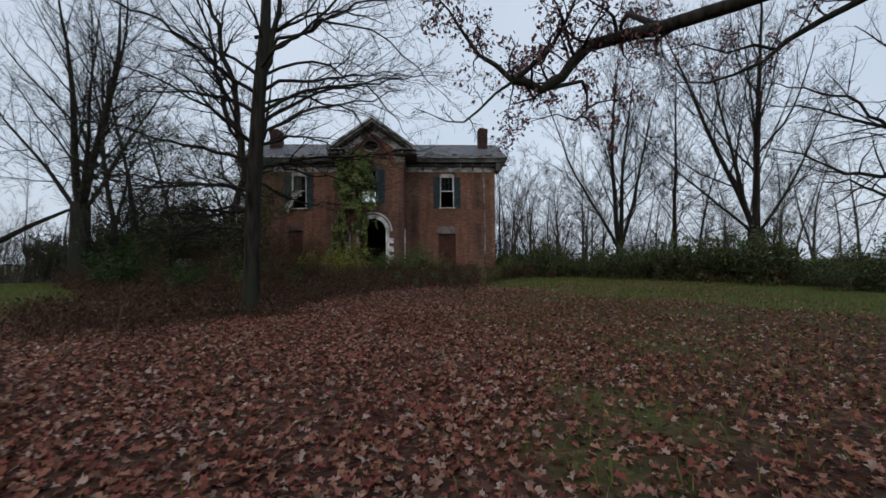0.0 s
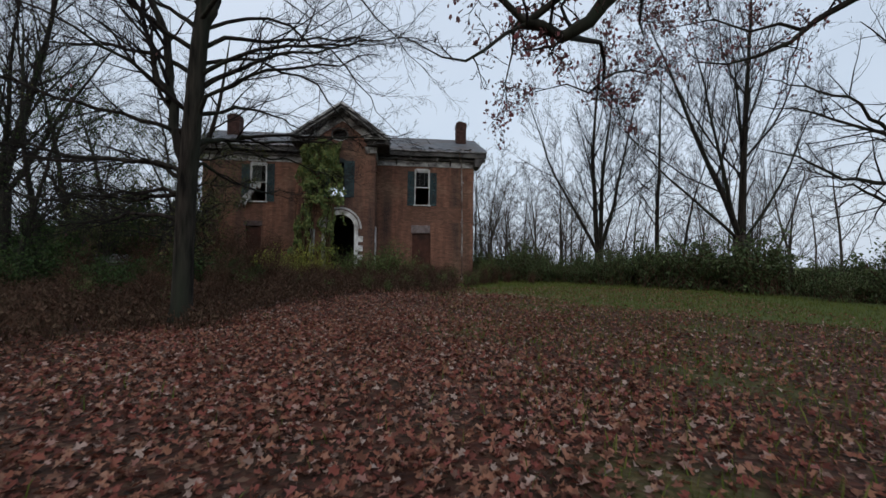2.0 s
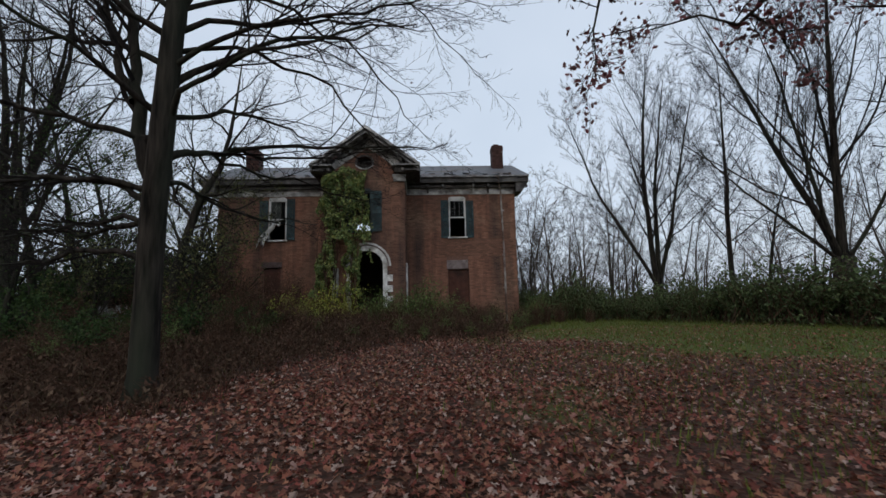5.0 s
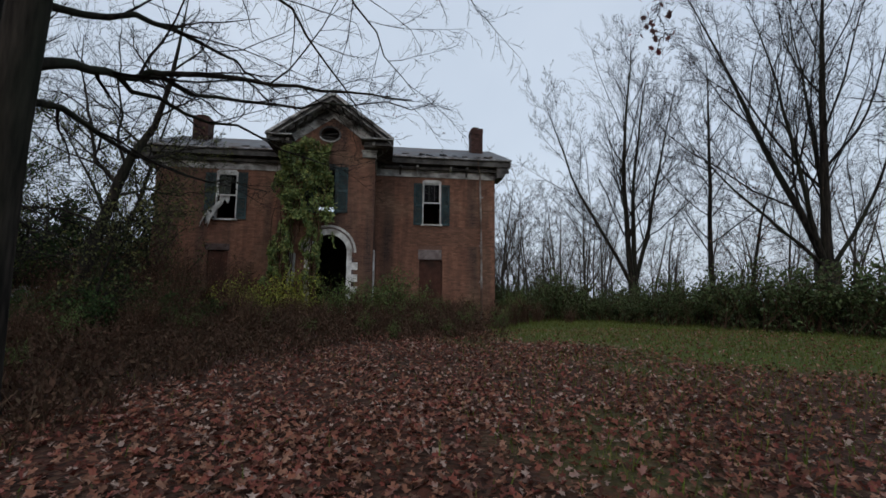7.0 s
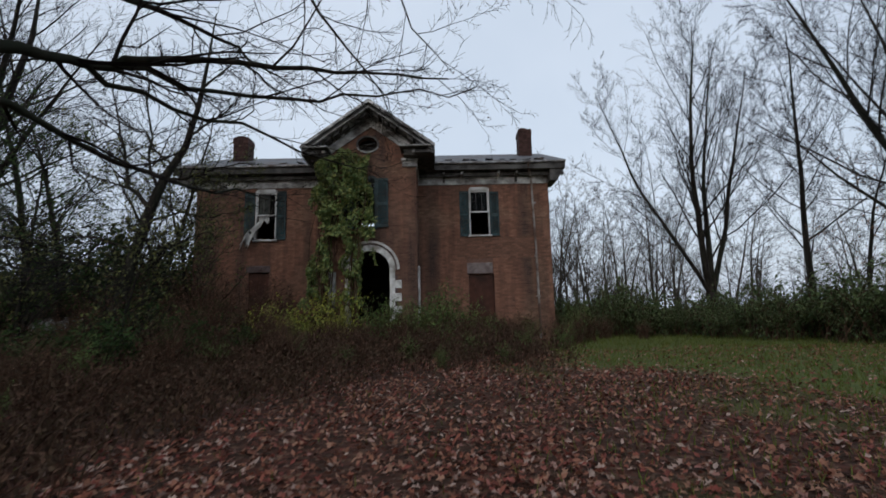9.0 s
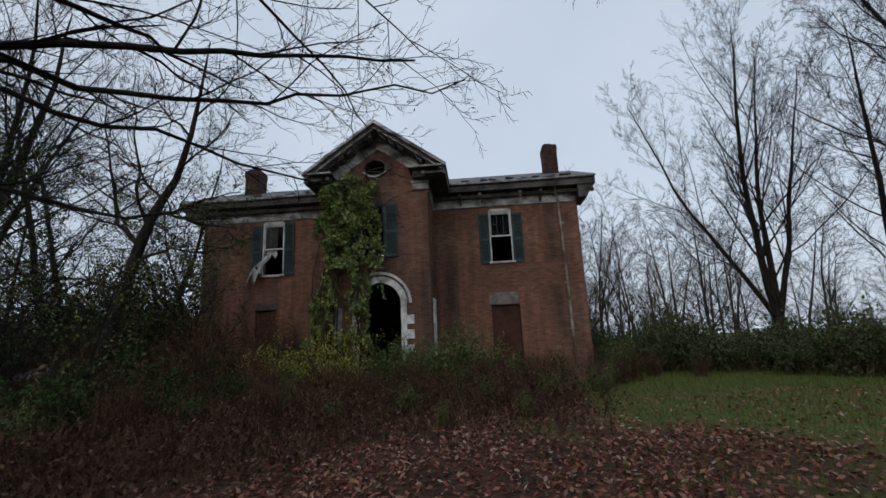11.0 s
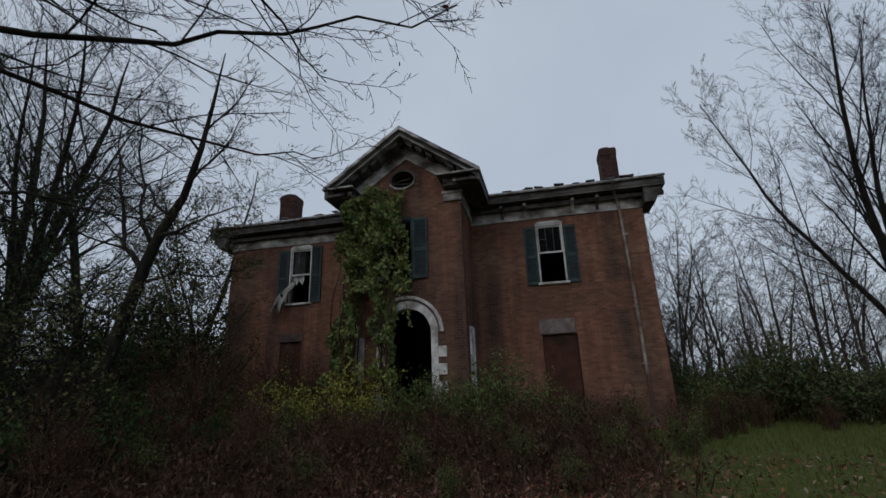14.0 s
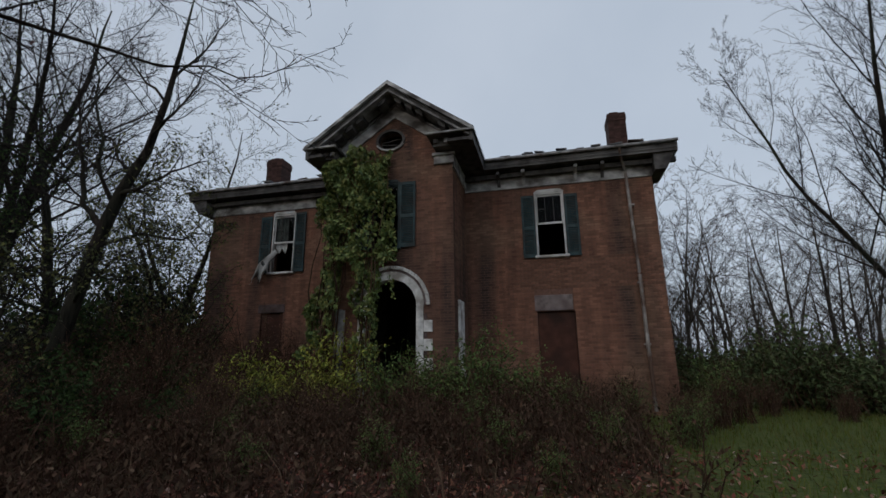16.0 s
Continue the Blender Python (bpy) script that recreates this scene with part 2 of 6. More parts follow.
def ground_material():
    """Leaf mould with open grass where the lawn lies: along the hedge, and beside the path of leaves."""
    m = bpy.data.materials.new("lawn_and_leaf_mould")
    m.use_nodes = True
    n, l = m.node_tree.nodes, m.node_tree.links
    b = n["Principled BSDF"]
    b.inputs["Roughness"].default_value = 0.95
    b.inputs["Specular IOR Level"].default_value = 0.2
    tc = n.new("ShaderNodeTexCoord")

    def noise_node(scale, detail=5):
        t = n.new("ShaderNodeTexNoise")
        t.inputs["Scale"].default_value, t.inputs["Detail"].default_value = scale, detail
        l.new(tc.outputs["Object"], t.inputs["Vector"])
        return t.outputs["Fac"]

    def ramp_node(fac, stops):
        r = n.new("ShaderNodeValToRGB")
        while len(r.color_ramp.elements) < len(stops):
            r.color_ramp.elements.new(0.5)
        for e, (p, c) in zip(r.color_ramp.elements, stops):
            e.position, e.color = p, (*c, 1)
        l.new(fac, r.inputs["Fac"])
        return r.outputs["Color"]

    def mix(fac, a, c):
        x = n.new("ShaderNodeMixRGB")
        l.new(fac, x.inputs[0]), l.new(a, x.inputs[1]), l.new(c, x.inputs[2])
        return x.outputs["Color"]
    leaf = n.new("ShaderNodeTexVoronoi")
    leaf.inputs["Scale"].default_value = 17
    l.new(tc.outputs["Object"], leaf.inputs["Vector"])
    leafcol = ramp_node(leaf.outputs["Color"], [(0.1, (0.014, 0.007, 0.005)), (0.4, (0.085, 0.031, 0.02)), (0.62, (0.03, 0.012, 0.008)), (0.9, (0.14, 0.078, 0.05))])
    soil = ramp_node(noise_node(5), [(0.3, (0.010, 0.007, 0.004)), (0.7, (0.03, 0.02, 0.011))])
    litter = mix(ramp_node(noise_node(1.6), [(0.3, (0.25, 0.25, 0.25)), (0.6, (0.95, 0.95, 0.95))]), soil, leafcol)
    grass = ramp_node(noise_node(11), [(0.3, (0.034, 0.044, 0.011)), (0.55, (0.066, 0.086, 0.02)), (0.75, (0.09, 0.074, 0.032))])
    lawn = n.new("ShaderNodeVertexColor")
    lawn.layer_name = "lawn"
    col = mix(lawn.outputs["Color"], litter, grass)
    l.new(col, b.inputs["Base Color"])
    bp = n.new("ShaderNodeBump")
    bp.inputs["Strength"].default_value, bp.inputs["Distance"].default_value = 0.6, 0.03
    l.new(leaf.outputs["Distance"], bp.inputs["Height"])
    l.new(bp.outputs["Normal"], b.inputs["Normal"])
    return m


GROUND = ground_material()


# ---- mesh helpers ----
class Shape:
    """Gathers boxes, prisms and tubes into one mesh, in world coordinates."""

    def __init__(self):
        self.v, self.f = [], []

    def add(self, verts, faces):
        k = len(self.v)
        self.v.extend(tuple(p) for p in verts)
        self.f.extend(tuple(k + i for i in f) for f in faces)
        return self

    def box(self, x0, x1, y0, y1, z0, z1, c=0.0):
        """A box; c chamfers the four edges that run along its longest side."""
        if c <= 0:
            p = [(x, y, z) for z in (z0, z1) for y in (y0, y1) for x in (x0, x1)]
            return self.add(p, [(0, 2, 3, 1), (4, 5, 7, 6), (0, 1, 5, 4), (2, 6, 7, 3), (0, 4, 6, 2), (1, 3, 7, 5)])
        s = [(x0, x1), (y0, y1), (z0, z1)]
        a = max(range(3), key=lambda i: s[i][1] - s[i][0])
        u, w = [i for i in range(3) if i != a]
        (u0, u1), (w0, w1) = s[u], s[w]
        ring = [(u0 + c, w0), (u1 - c, w0), (u1, w0 + c), (u1, w1 - c), (u1 - c, w1), (u0 + c, w1), (u0, w1 - c), (u0, w0 + c)]
        p = []
        for e in s[a]:
            for q in ring:
                t = [0, 0, 0]
                t[a], t[u], t[w] = e, q[0], q[1]
                p.append(t)
        f = [tuple(range(7, -1, -1)), tuple(range(8, 16))] + [(i, (i + 1) % 8, 8 + (i + 1) % 8, 8 + i) for i in range(8)]
        return self.add(p, f)

    def prism(self, outline, y0, y1):
        """An outline in x and z, drawn out from y0 to y1."""
        n = len(outline)
        p = [(x, y0, z) for x, z in outline] + [(x, y1, z) for x, z in outline]
        f = [tuple(range(n)), tuple(range(2 * n - 1, n - 1, -1))] + [(i, n + i, n + (i + 1) % n, (i + 1) % n) for i in range(n)]
        return self.add(p, f)

    def prism_x(self, outline, x0, x1):
        n = len(outline)
        p = [(x0, y, z) for y, z in outline] + [(x1, y, z) for y, z in outline]
        f = [tuple(range(n)), tuple(range(2 * n - 1, n - 1, -1))] + [(i, n + i, n + (i + 1) % n, (i + 1) % n) for i in range(n)]
        return self.add(p, f)

    def beam(self, a, b, w, h):
        """A straight bar from a to b, w wide and h high."""
        a, b = Vector(a), Vector(b)
        d = (b - a).normalized()
        side = d.cross(Vector((0, 0, 1)))
        side = side.normalized() if side.length > 1e-4 else Vector((1, 0, 0))
        up = side.cross(d)
        p = [q + side * sx * w / 2 + up * sz * h / 2 for q in (a, b) for sx, sz in ((-1, -1), (1, -1), (1, 1), (-1, 1))]
        return self.add(p, [(3, 2, 1, 0), (4, 5, 6, 7), (0, 1, 5, 4), (1, 2, 6, 5), (2, 3, 7, 6), (3, 0, 4, 7)])

    def tube(self, pts, radii, sides=5):
        pts = [Vector(p) for p in pts]
        n, k = len(pts), len(self.v)
        ref = Vector((0.31, 0.17, 0.93)) if abs((pts[-1] - pts[0]).normalized().z) < 0.85 else Vector((0.93, 0.31, 0.1))
        for i, p in enumerate(pts):
            d = (pts[min(i + 1, n - 1)] - pts[max(i - 1, 0)])
            d = d.normalized() if d.length > 1e-6 else Vector((0, 0, 1))
            u = d.cross(ref).normalized()
            w = d.cross(u)
            for j in range(sides):
                a = 2 * math.pi * j / sides
                q = p + (u * math.cos(a) + w * math.sin(a)) * radii[i]
                self.v.append((q.x, q.y, q.z))
        for i in range(n - 1):
            for j in range(sides):
                j2 = (j + 1) % sides
                self.f.append((k + i * sides + j, k + i * sides + j2, k + (i + 1) * sides + j2, k + (i + 1) * sides + j))
        self.f.append(tuple(k + (n - 1) * sides + j for j in range(sides)))
        return self


ORIGIN = {}


def thing(name, x, y, z, label, category, group="", kind=""):
    ob = new(name)
    ob.empty_display_size = 0.2
    ob.location = (x, y, z)
    ORIGIN[ob.name] = Vector((x, y, z))
    return tagged(ob, label, category, group, kind)


def mesh_from(name, verts, faces, mat, smooth=False):
    me = bpy.data.meshes.new(name)
    me.from_pydata(verts, [], faces)
    me.materials.append(mat)
    if smooth:
        me.polygons.foreach_set("use_smooth", [True] * len(me.polygons))
    me.update()
    return me


def part(name, shape, mat, parent=None, label="", smooth=False, kind=""):
    """Links a shape in world coordinates as one mesh object, under a thing or a part where one is given."""
    o = ORIGIN[parent.name] if parent else Vector((0, 0, 0))
    v = np.asarray(shape.v if isinstance(shape, Shape) else shape[0], dtype=float) - np.array(o)
    f = shape.f if isinstance(shape, Shape) else shape[1]
    ob = new(name, mesh_from(name, v.tolist(), f, mat, smooth))
    if parent:
        ob.parent = parent
    ORIGIN[ob.name] = o
    return tagged(ob, label, kind=kind)


def spread(template, faces, places, turns, sizes):
    """Copies of a small template at many places, as one pair of vertices and faces."""
    t = np.asarray(template, dtype=float)
    n, k = len(places), len(t)
    v = np.einsum("nij,kj->nki", turns, t) * np.asarray(sizes)[:, None, None] + np.asarray(places)[:, None, :]
    off = np.arange(n) * k
    f = []
    for face in faces:
        f.append(off[:, None] + np.array(face)[None, :])
    out_faces = []
    for a in f:
        out_faces.extend(a.tolist())
    return v.reshape(-1, 3), out_faces


def turns_any(rng, n, tilt=1.6):
    """Random turns: about the upright axis, tipped by up to tilt radians."""
    a, b, c = rng.uniform(0, 6.283, n), rng.uniform(-tilt, tilt, n), rng.uniform(-tilt, tilt, n)
    ca, sa, cb, sb, cc, sc = np.cos(a), np.sin(a), np.cos(b), np.sin(b), np.cos(c), np.sin(c)
    z = np.zeros(n)
    o = np.ones(n)
    rz = np.stack([np.stack([ca, -sa, z], 1), np.stack([sa, ca, z], 1), np.stack([z, z, o], 1)], 1)
    rx = np.stack([np.stack([o, z, z], 1), np.stack([z, cb, -sb], 1), np.stack([z, sb, cb], 1)], 1)
    ry = np.stack([np.stack([cc, z, sc], 1), np.stack([z, o, z], 1), np.stack([-sc, z, cc], 1)], 1)
    return rz @ rx @ ry


MAPLE_V = [(0, -0.5, 0.0), (0.28, -0.36, 0.12), (0.17, -0.08, 0.05), (0.48, 0.08, 0.22), (0.13, 0.18, 0.03), (0, 0.5, -0.08), (-0.15, 0.2, 0.02), (-0.46, 0.04, 0.15), (-0.19, -0.06, 0.06), (-0.26, -0.38, 0.08)]
MAPLE_F = [(0, 1, 2, 3, 4, 5), (0, 5, 6, 7, 8, 9)]
LEAF_V = [(0, -0.5, 0.0), (0.26, -0.22, 0.05), (0.2, 0.0, 0.04), (0.4, 0.18, 0.1), (0.13, 0.22, 0.02), (0, 0.5, -0.03), (-0.13, 0.22, 0.02), (-0.4, 0.18, 0.1), (-0.2, 0.0, 0.04), (-0.26, -0.22, 0.05), (0, 0.05, -0.03)]
LEAF_F = [(10, 0, 1, 2), (10, 2, 3, 4), (10, 4, 5, 6), (10, 6, 7, 8), (10, 8, 9, 0)]
SMALL_V = [(0, -0.5, 0), (0.24, 0, 0.07), (0, 0.5, 0), (-0.24, 0, 0.07)]
SMALL_F = [(0, 1, 2), (0, 2, 3)]


def smooth01(a, b, x):
    t = np.clip((x - a) / (b - a), 0, 1)
    return t * t * (3 - 2 * t)


def ground_z(x, y):
    """The lie of the land: level at first, rising a little towards the house."""
    x, y = np.asarray(x, dtype=float), np.asarray(y, dtype=float)
    return 0.05 + 0.33 * smooth01(10, 22, y) + 0.02 * np.sin(x * 0.9 + 0.4 * y) * np.cos(y * 0.7)


def gz(x, y):
    return float(ground_z(x, y))


def lawn_amount(x, y):
    """Where open grass lies: a strip along the hedge, and a clearing at the other side."""
    x, y = np.asarray(x, dtype=float), np.asarray(y, dtype=float)
    edge = 18.6 - 0.98 * (x - 4.8) + 0.5 * np.sin(x * 1.3) + 0.4 * np.sin(y * 1.9)
    right = smooth01(-1.0, 1.4, y - edge) * smooth01(3.9, 5.0, x)
    left = smooth01(-0.9, 0.9, 6.0 - (x + y) + 0.5 * np.sin(x * 1.9)) * smooth01(-8.0, -9.4, x + 0.4 * np.sin(y * 1.2)) * smooth01(7.5, 10.0, y)
    far = smooth01(42, 55, y) + smooth01(-32, -38, x) + smooth01(27, 34, x)
    patches = smooth01(0.45, 0.95, np.sin(x * 1.1 + 1.0) * np.sin(y * 0.8 + 2.2) + 0.3 * np.sin(x * 3.1 + y * 2.3)) * smooth01(0.5, 3.5, x) * 0.5
    return np.clip(right + left + far + patches, 0, 1)


# ---- ground ----
def build_ground():
    def axis(lo, hi, step, far):
        core = np.arange(lo, hi + 0.01, step)
        ext = np.array([4, 10, 22, 45, 90, 200, 500, 1400.0]) * far
        return np.concatenate([(lo - ext)[::-1], core, hi + ext])
    xs, ys = axis(-22, 24, 0.4, 1), axis(-8, 34, 0.4, 1)
    gx, gy = np.meshgrid(xs, ys)
    v = np.stack([gx.ravel(), gy.ravel(), ground_z(gx.ravel(), gy.ravel())], 1)
    nx, ny = len(xs), len(ys)
    i = (np.arange(ny - 1)[:, None] * nx + np.arange(nx - 1)[None, :]).ravel()
    faces = np.stack([i, i + 1, i + nx + 1, i + nx], 1).tolist()
    ob = new("ground", mesh_from("ground", v.tolist(), faces, GROUND, True))
    layer = ob.data.color_attributes.new("lawn", "FLOAT_COLOR", "POINT")
    a = lawn_amount(v[:, 0], v[:, 1])
    layer.data.foreach_set("color", np.stack([a, a, a, np.ones_like(a)], 1).ravel())
    tagged(ob, "leaf-covered ground with rough grass at its edges", "ground", kind="structure")


build_ground()

# ---- house ----
CX, WY, BY, BASE = -1.3, 27.2, 25.28, 0.36
XL, XR, BACK = -8.95, 6.22, 35.0
BL, BR = -3.15, 0.58
EAVE = 7.15
house = thing("house", CX, WY, BASE, "abandoned two-storey red brick house with gabled bay and boarded openings", "house")

OPEN_RIGHT = [(2.76, 3.64, 4.88, 6.88), (2.66, 3.73, 0.3, 3.2)]
OPEN_LEFT = [(-6.4, -5.5, 4.86, 6.96), (-6.6, -5.75, 1.2, 3.5)]
BAYWIN = (-1.86, -0.98, 4.95, 6.88)
ARCH_X, ARCH_Z, ARCH_R = -1.2, 3.28, 0.75


def wall_with_holes(x0, x1, z0, z1, y0, y1, holes):
    """A wall in x and z with rectangular openings cut through it."""
    s = Shape()
    xs = sorted({x0, x1, *[h[0] for h in holes], *[h[1] for h in holes]})
    zs = sorted({z0, z1, *[min(max(h[2], z0), z1) for h in holes], *[min(max(h[3], z0), z1) for h in holes]})
    nx, nz = len(xs), len(zs)
    solid = {(i, k) for i in range(nx - 1) for k in range(nz - 1)
             if not any(h[0] <= xs[i] and xs[i + 1] <= h[1] and h[2] <= zs[k] and zs[k + 1] <= h[3] for h in holes)}
    s.v = [(x, y, z) for y in (y0, y1) for z in zs for x in xs]

    def at(i, k, back):
        return back * nx * nz + k * nx + i
    for i, k in sorted(solid):
        s.f.append((at(i, k, 0), at(i + 1, k, 0), at(i + 1, k + 1, 0), at(i, k + 1, 0)))
        s.f.append((at(i, k, 1), at(i, k + 1, 1), at(i + 1, k + 1, 1), at(i + 1, k, 1)))
        for di, dk, a, b in ((-1, 0, (i, k), (i, k + 1)), (1, 0, (i + 1, k + 1), (i + 1, k)), (0, -1, (i + 1, k), (i, k)), (0, 1, (i, k + 1), (i + 1, k + 1))):
            if (i + di, k + dk) not in solid:
                s.f.append((at(*a, 0), at(*b, 0), at(*b, 1), at(*a, 1)))
    return s


def arch_outline(x0, x1, z0, z1, cx, cz, r, n=20):
    """A wall's outline with an arched doorway taken out of it, from the ground up."""
    o = [(x0, z0), (cx - r, z0)]
    o += [(cx - r * math.cos(math.pi * i / n), cz + r * math.sin(math.pi * i / n)) for i in range(n + 1)]
    o += [(cx + r, z0), (x1, z0), (x1, z1), (x0, z1)]
    return o


T = 0.35
wall_right = part("wall_front_right", wall_with_holes(BR, XR, 0.2, EAVE, WY, WY + T, OPEN_RIGHT), MORTAR, house, kind="structure")
wall_left = part("wall_front_left", wall_with_holes(XL, BL, 0.2, EAVE, WY, WY + T, OPEN_LEFT), MORTAR, house, kind="structure")
sb = Shape()
sb.prism(arch_outline(BL, BR, 0.2, 4.5, ARCH_X, ARCH_Z, ARCH_R), BY, BY + T)
w2 = wall_with_holes(BL, BR, 4.5, 7.9, BY, BY + T, [BAYWIN])
sb.add(w2.v, w2.f)
oc = [(CX + 0.4 * math.cos(2 * math.pi * i / 20), 8.26 + 0.3 * math.sin(2 * math.pi * i / 20)) for i in range(21)]
sb.prism([(BL, 7.9), *[(x, z) for x, z in oc[10:21]], (BR, 7.9), (CX + 0.05, 9.2), (CX - 0.05, 9.2)][:1] + [(CX - 0.4, 7.9)] + [(CX - 0.4, 8.26)] + [(x, z) for x, z in oc[10:4:-1]] + [(CX, 8.56), (CX, 9.3)], BY, BY + T)
sb.prism([(CX, 9.3), (CX, 8.56)] + [(x, z) for x, z in oc[4::-1]] + [(CX + 0.4, 7.9), (BR, 7.9)], BY, BY + T)
sb.prism([(CX - 0.4, 7.9), (CX + 0.4, 7.9)] + [(x, z) for x, z in [*oc[20:10:-1], oc[10]]], BY, BY + T)
wall_bay = part("wall_bay", sb, MORTAR, house, kind="structure")
part("wall_bay_side", Shape().box(BR - T, BR, BY + T, WY + 0.3, 0.2, 7.6).box(BL, BL + T, BY + T, WY + 0.3, 0.2, 7.6), MORTAR, house, kind="structure")
for x in (XL, XR - T):
    part("wall_side", Shape().prism_x([(WY + T, 0.2), (BACK, 0.2), (BACK, EAVE + 0.3), (31.0, 9.65), (WY + T, EAVE + 0.6)], x, x + T), BRICK, house, kind="structure")
part("wall_back", wall_with_holes(XL + T, XR - T, 0.2, EAVE + 0.3, BACK - T, BACK, [(-3.2, -1.7, 5.3, 7.05)]), BRICK, house, kind="structure")
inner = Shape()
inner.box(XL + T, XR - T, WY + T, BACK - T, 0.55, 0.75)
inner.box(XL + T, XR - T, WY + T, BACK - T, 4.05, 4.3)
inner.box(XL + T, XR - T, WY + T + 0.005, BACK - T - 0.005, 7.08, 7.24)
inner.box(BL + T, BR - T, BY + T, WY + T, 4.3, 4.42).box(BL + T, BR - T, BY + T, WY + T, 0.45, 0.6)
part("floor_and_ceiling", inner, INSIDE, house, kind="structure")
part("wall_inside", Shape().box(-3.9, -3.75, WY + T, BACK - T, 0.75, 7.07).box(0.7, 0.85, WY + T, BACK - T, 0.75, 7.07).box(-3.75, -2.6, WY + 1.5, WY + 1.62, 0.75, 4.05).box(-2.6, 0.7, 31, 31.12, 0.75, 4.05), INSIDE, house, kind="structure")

# roof: a side gable with a boxed cornice, and the bay's front gable
RX0, RX1, RY0, RYR, RYB, RZ0, RZR = -9.7, 6.9, 26.62, 31.0, 35.6, 7.97, 9.82
rs = Shape()
rs.prism_x([(RY0, RZ0), (RYR, RZR), (RYB, RZ0 - 0.1), (RYB, RZ0 - 0.2), (RYR, RZR - 0.1), (RY0, RZ0 - 0.09)], RX0, RX1)
roof = part("roof", rs, ROOF, house, "dark grey low-pitched roof sheeting")
GX0, GX1, GAX, GY, GZ0, GZA = -3.72, 1.34, -1.16, 24.5, 7.98, 9.8
g = Shape()
g.add([(GX0, GY, GZ0), (GAX, GY, GZA), (GX1, GY, GZ0), (GX0, 30.3, GZ0), (GAX, 30.3, GZA), (GX1, 30.3, GZ0),
       (GX0, GY, GZ0 - 0.12), (GAX, GY, GZA - 0.14), (GX1, GY, GZ0 - 0.12), (GX0, 30.3, GZ0 - 0.12), (GAX, 30.3, GZA - 0.14), (GX1, 30.3, GZ0 - 0.12)],
      [(0, 1, 4, 3), (1, 2, 5, 4), (6, 9, 10, 7), (7, 10, 11, 8), (0, 6, 7, 1), (1, 7, 8, 2), (0, 3, 9, 6), (2, 8, 11, 5)])
part("gable_roof", g, ROOF, house)

# cornice: frieze boards, soffit, fascia
for a, b in ((XL - 0.05, BL), (BR, XR + 0.05)):
    part("frieze", Shape().box(a, b, WY - 0.05, WY - 0.004, 7.1, 7.5, 0.008), FRIEZE, house, "weathered peeling white frieze board")
    part("frieze_moulding", Shape().box(a, b, WY - 0.1, WY - 0.054, 7.46, 7.54, 0.008), FRIEZE, house)
# soffit, fascia and bed moulding: the eave shadow is in their dark colour
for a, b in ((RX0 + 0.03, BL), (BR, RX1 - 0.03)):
    part("soffit", Shape().box(a, b, RY0 + 0.05, WY + 0.3, 7.62, 7.7), SOFFIT, house, "boxed soffit with eave shade in its dark colour")
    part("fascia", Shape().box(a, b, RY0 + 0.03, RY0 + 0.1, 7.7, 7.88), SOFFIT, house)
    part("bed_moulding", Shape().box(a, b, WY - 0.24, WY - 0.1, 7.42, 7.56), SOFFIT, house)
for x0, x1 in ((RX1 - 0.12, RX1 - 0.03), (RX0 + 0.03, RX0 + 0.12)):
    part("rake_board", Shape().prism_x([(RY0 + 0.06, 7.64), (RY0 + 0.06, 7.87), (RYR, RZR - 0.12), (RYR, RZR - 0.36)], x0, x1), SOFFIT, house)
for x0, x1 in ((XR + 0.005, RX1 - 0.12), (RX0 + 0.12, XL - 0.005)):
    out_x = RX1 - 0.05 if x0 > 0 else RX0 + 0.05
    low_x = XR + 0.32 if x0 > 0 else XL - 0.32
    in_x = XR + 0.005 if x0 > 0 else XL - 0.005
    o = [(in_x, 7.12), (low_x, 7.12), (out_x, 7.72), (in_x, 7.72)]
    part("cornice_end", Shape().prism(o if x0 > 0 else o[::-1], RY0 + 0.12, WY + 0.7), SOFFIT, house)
for a, b in ((RX0, BL - 0.55), (BR + 0.76, RX1 - 0.04)):
    part("gutter", Shape().tube([(a, RY0 - 0.03, 7.9), ((a + b) / 2, RY0 - 0.03, 7.885), (b, RY0 - 0.03, 7.91)], [0.05] * 3, 8), GUTTER, house, "bent old metal gutter")
for i in range(7):
    x = 1.7 + i * 0.78
    if i in (2, 5):
        continue
    part("bracket", Shape().prism_x([(WY - 0.1, 7.16), (WY - 0.1, 7.55), (WY - 0.46, 7.55), (WY - 0.44, 7.46), (WY - 0.2, 7.36)], x - 0.05, x + 0.05), FRIEZE if i % 2 else SOFFIT, house)

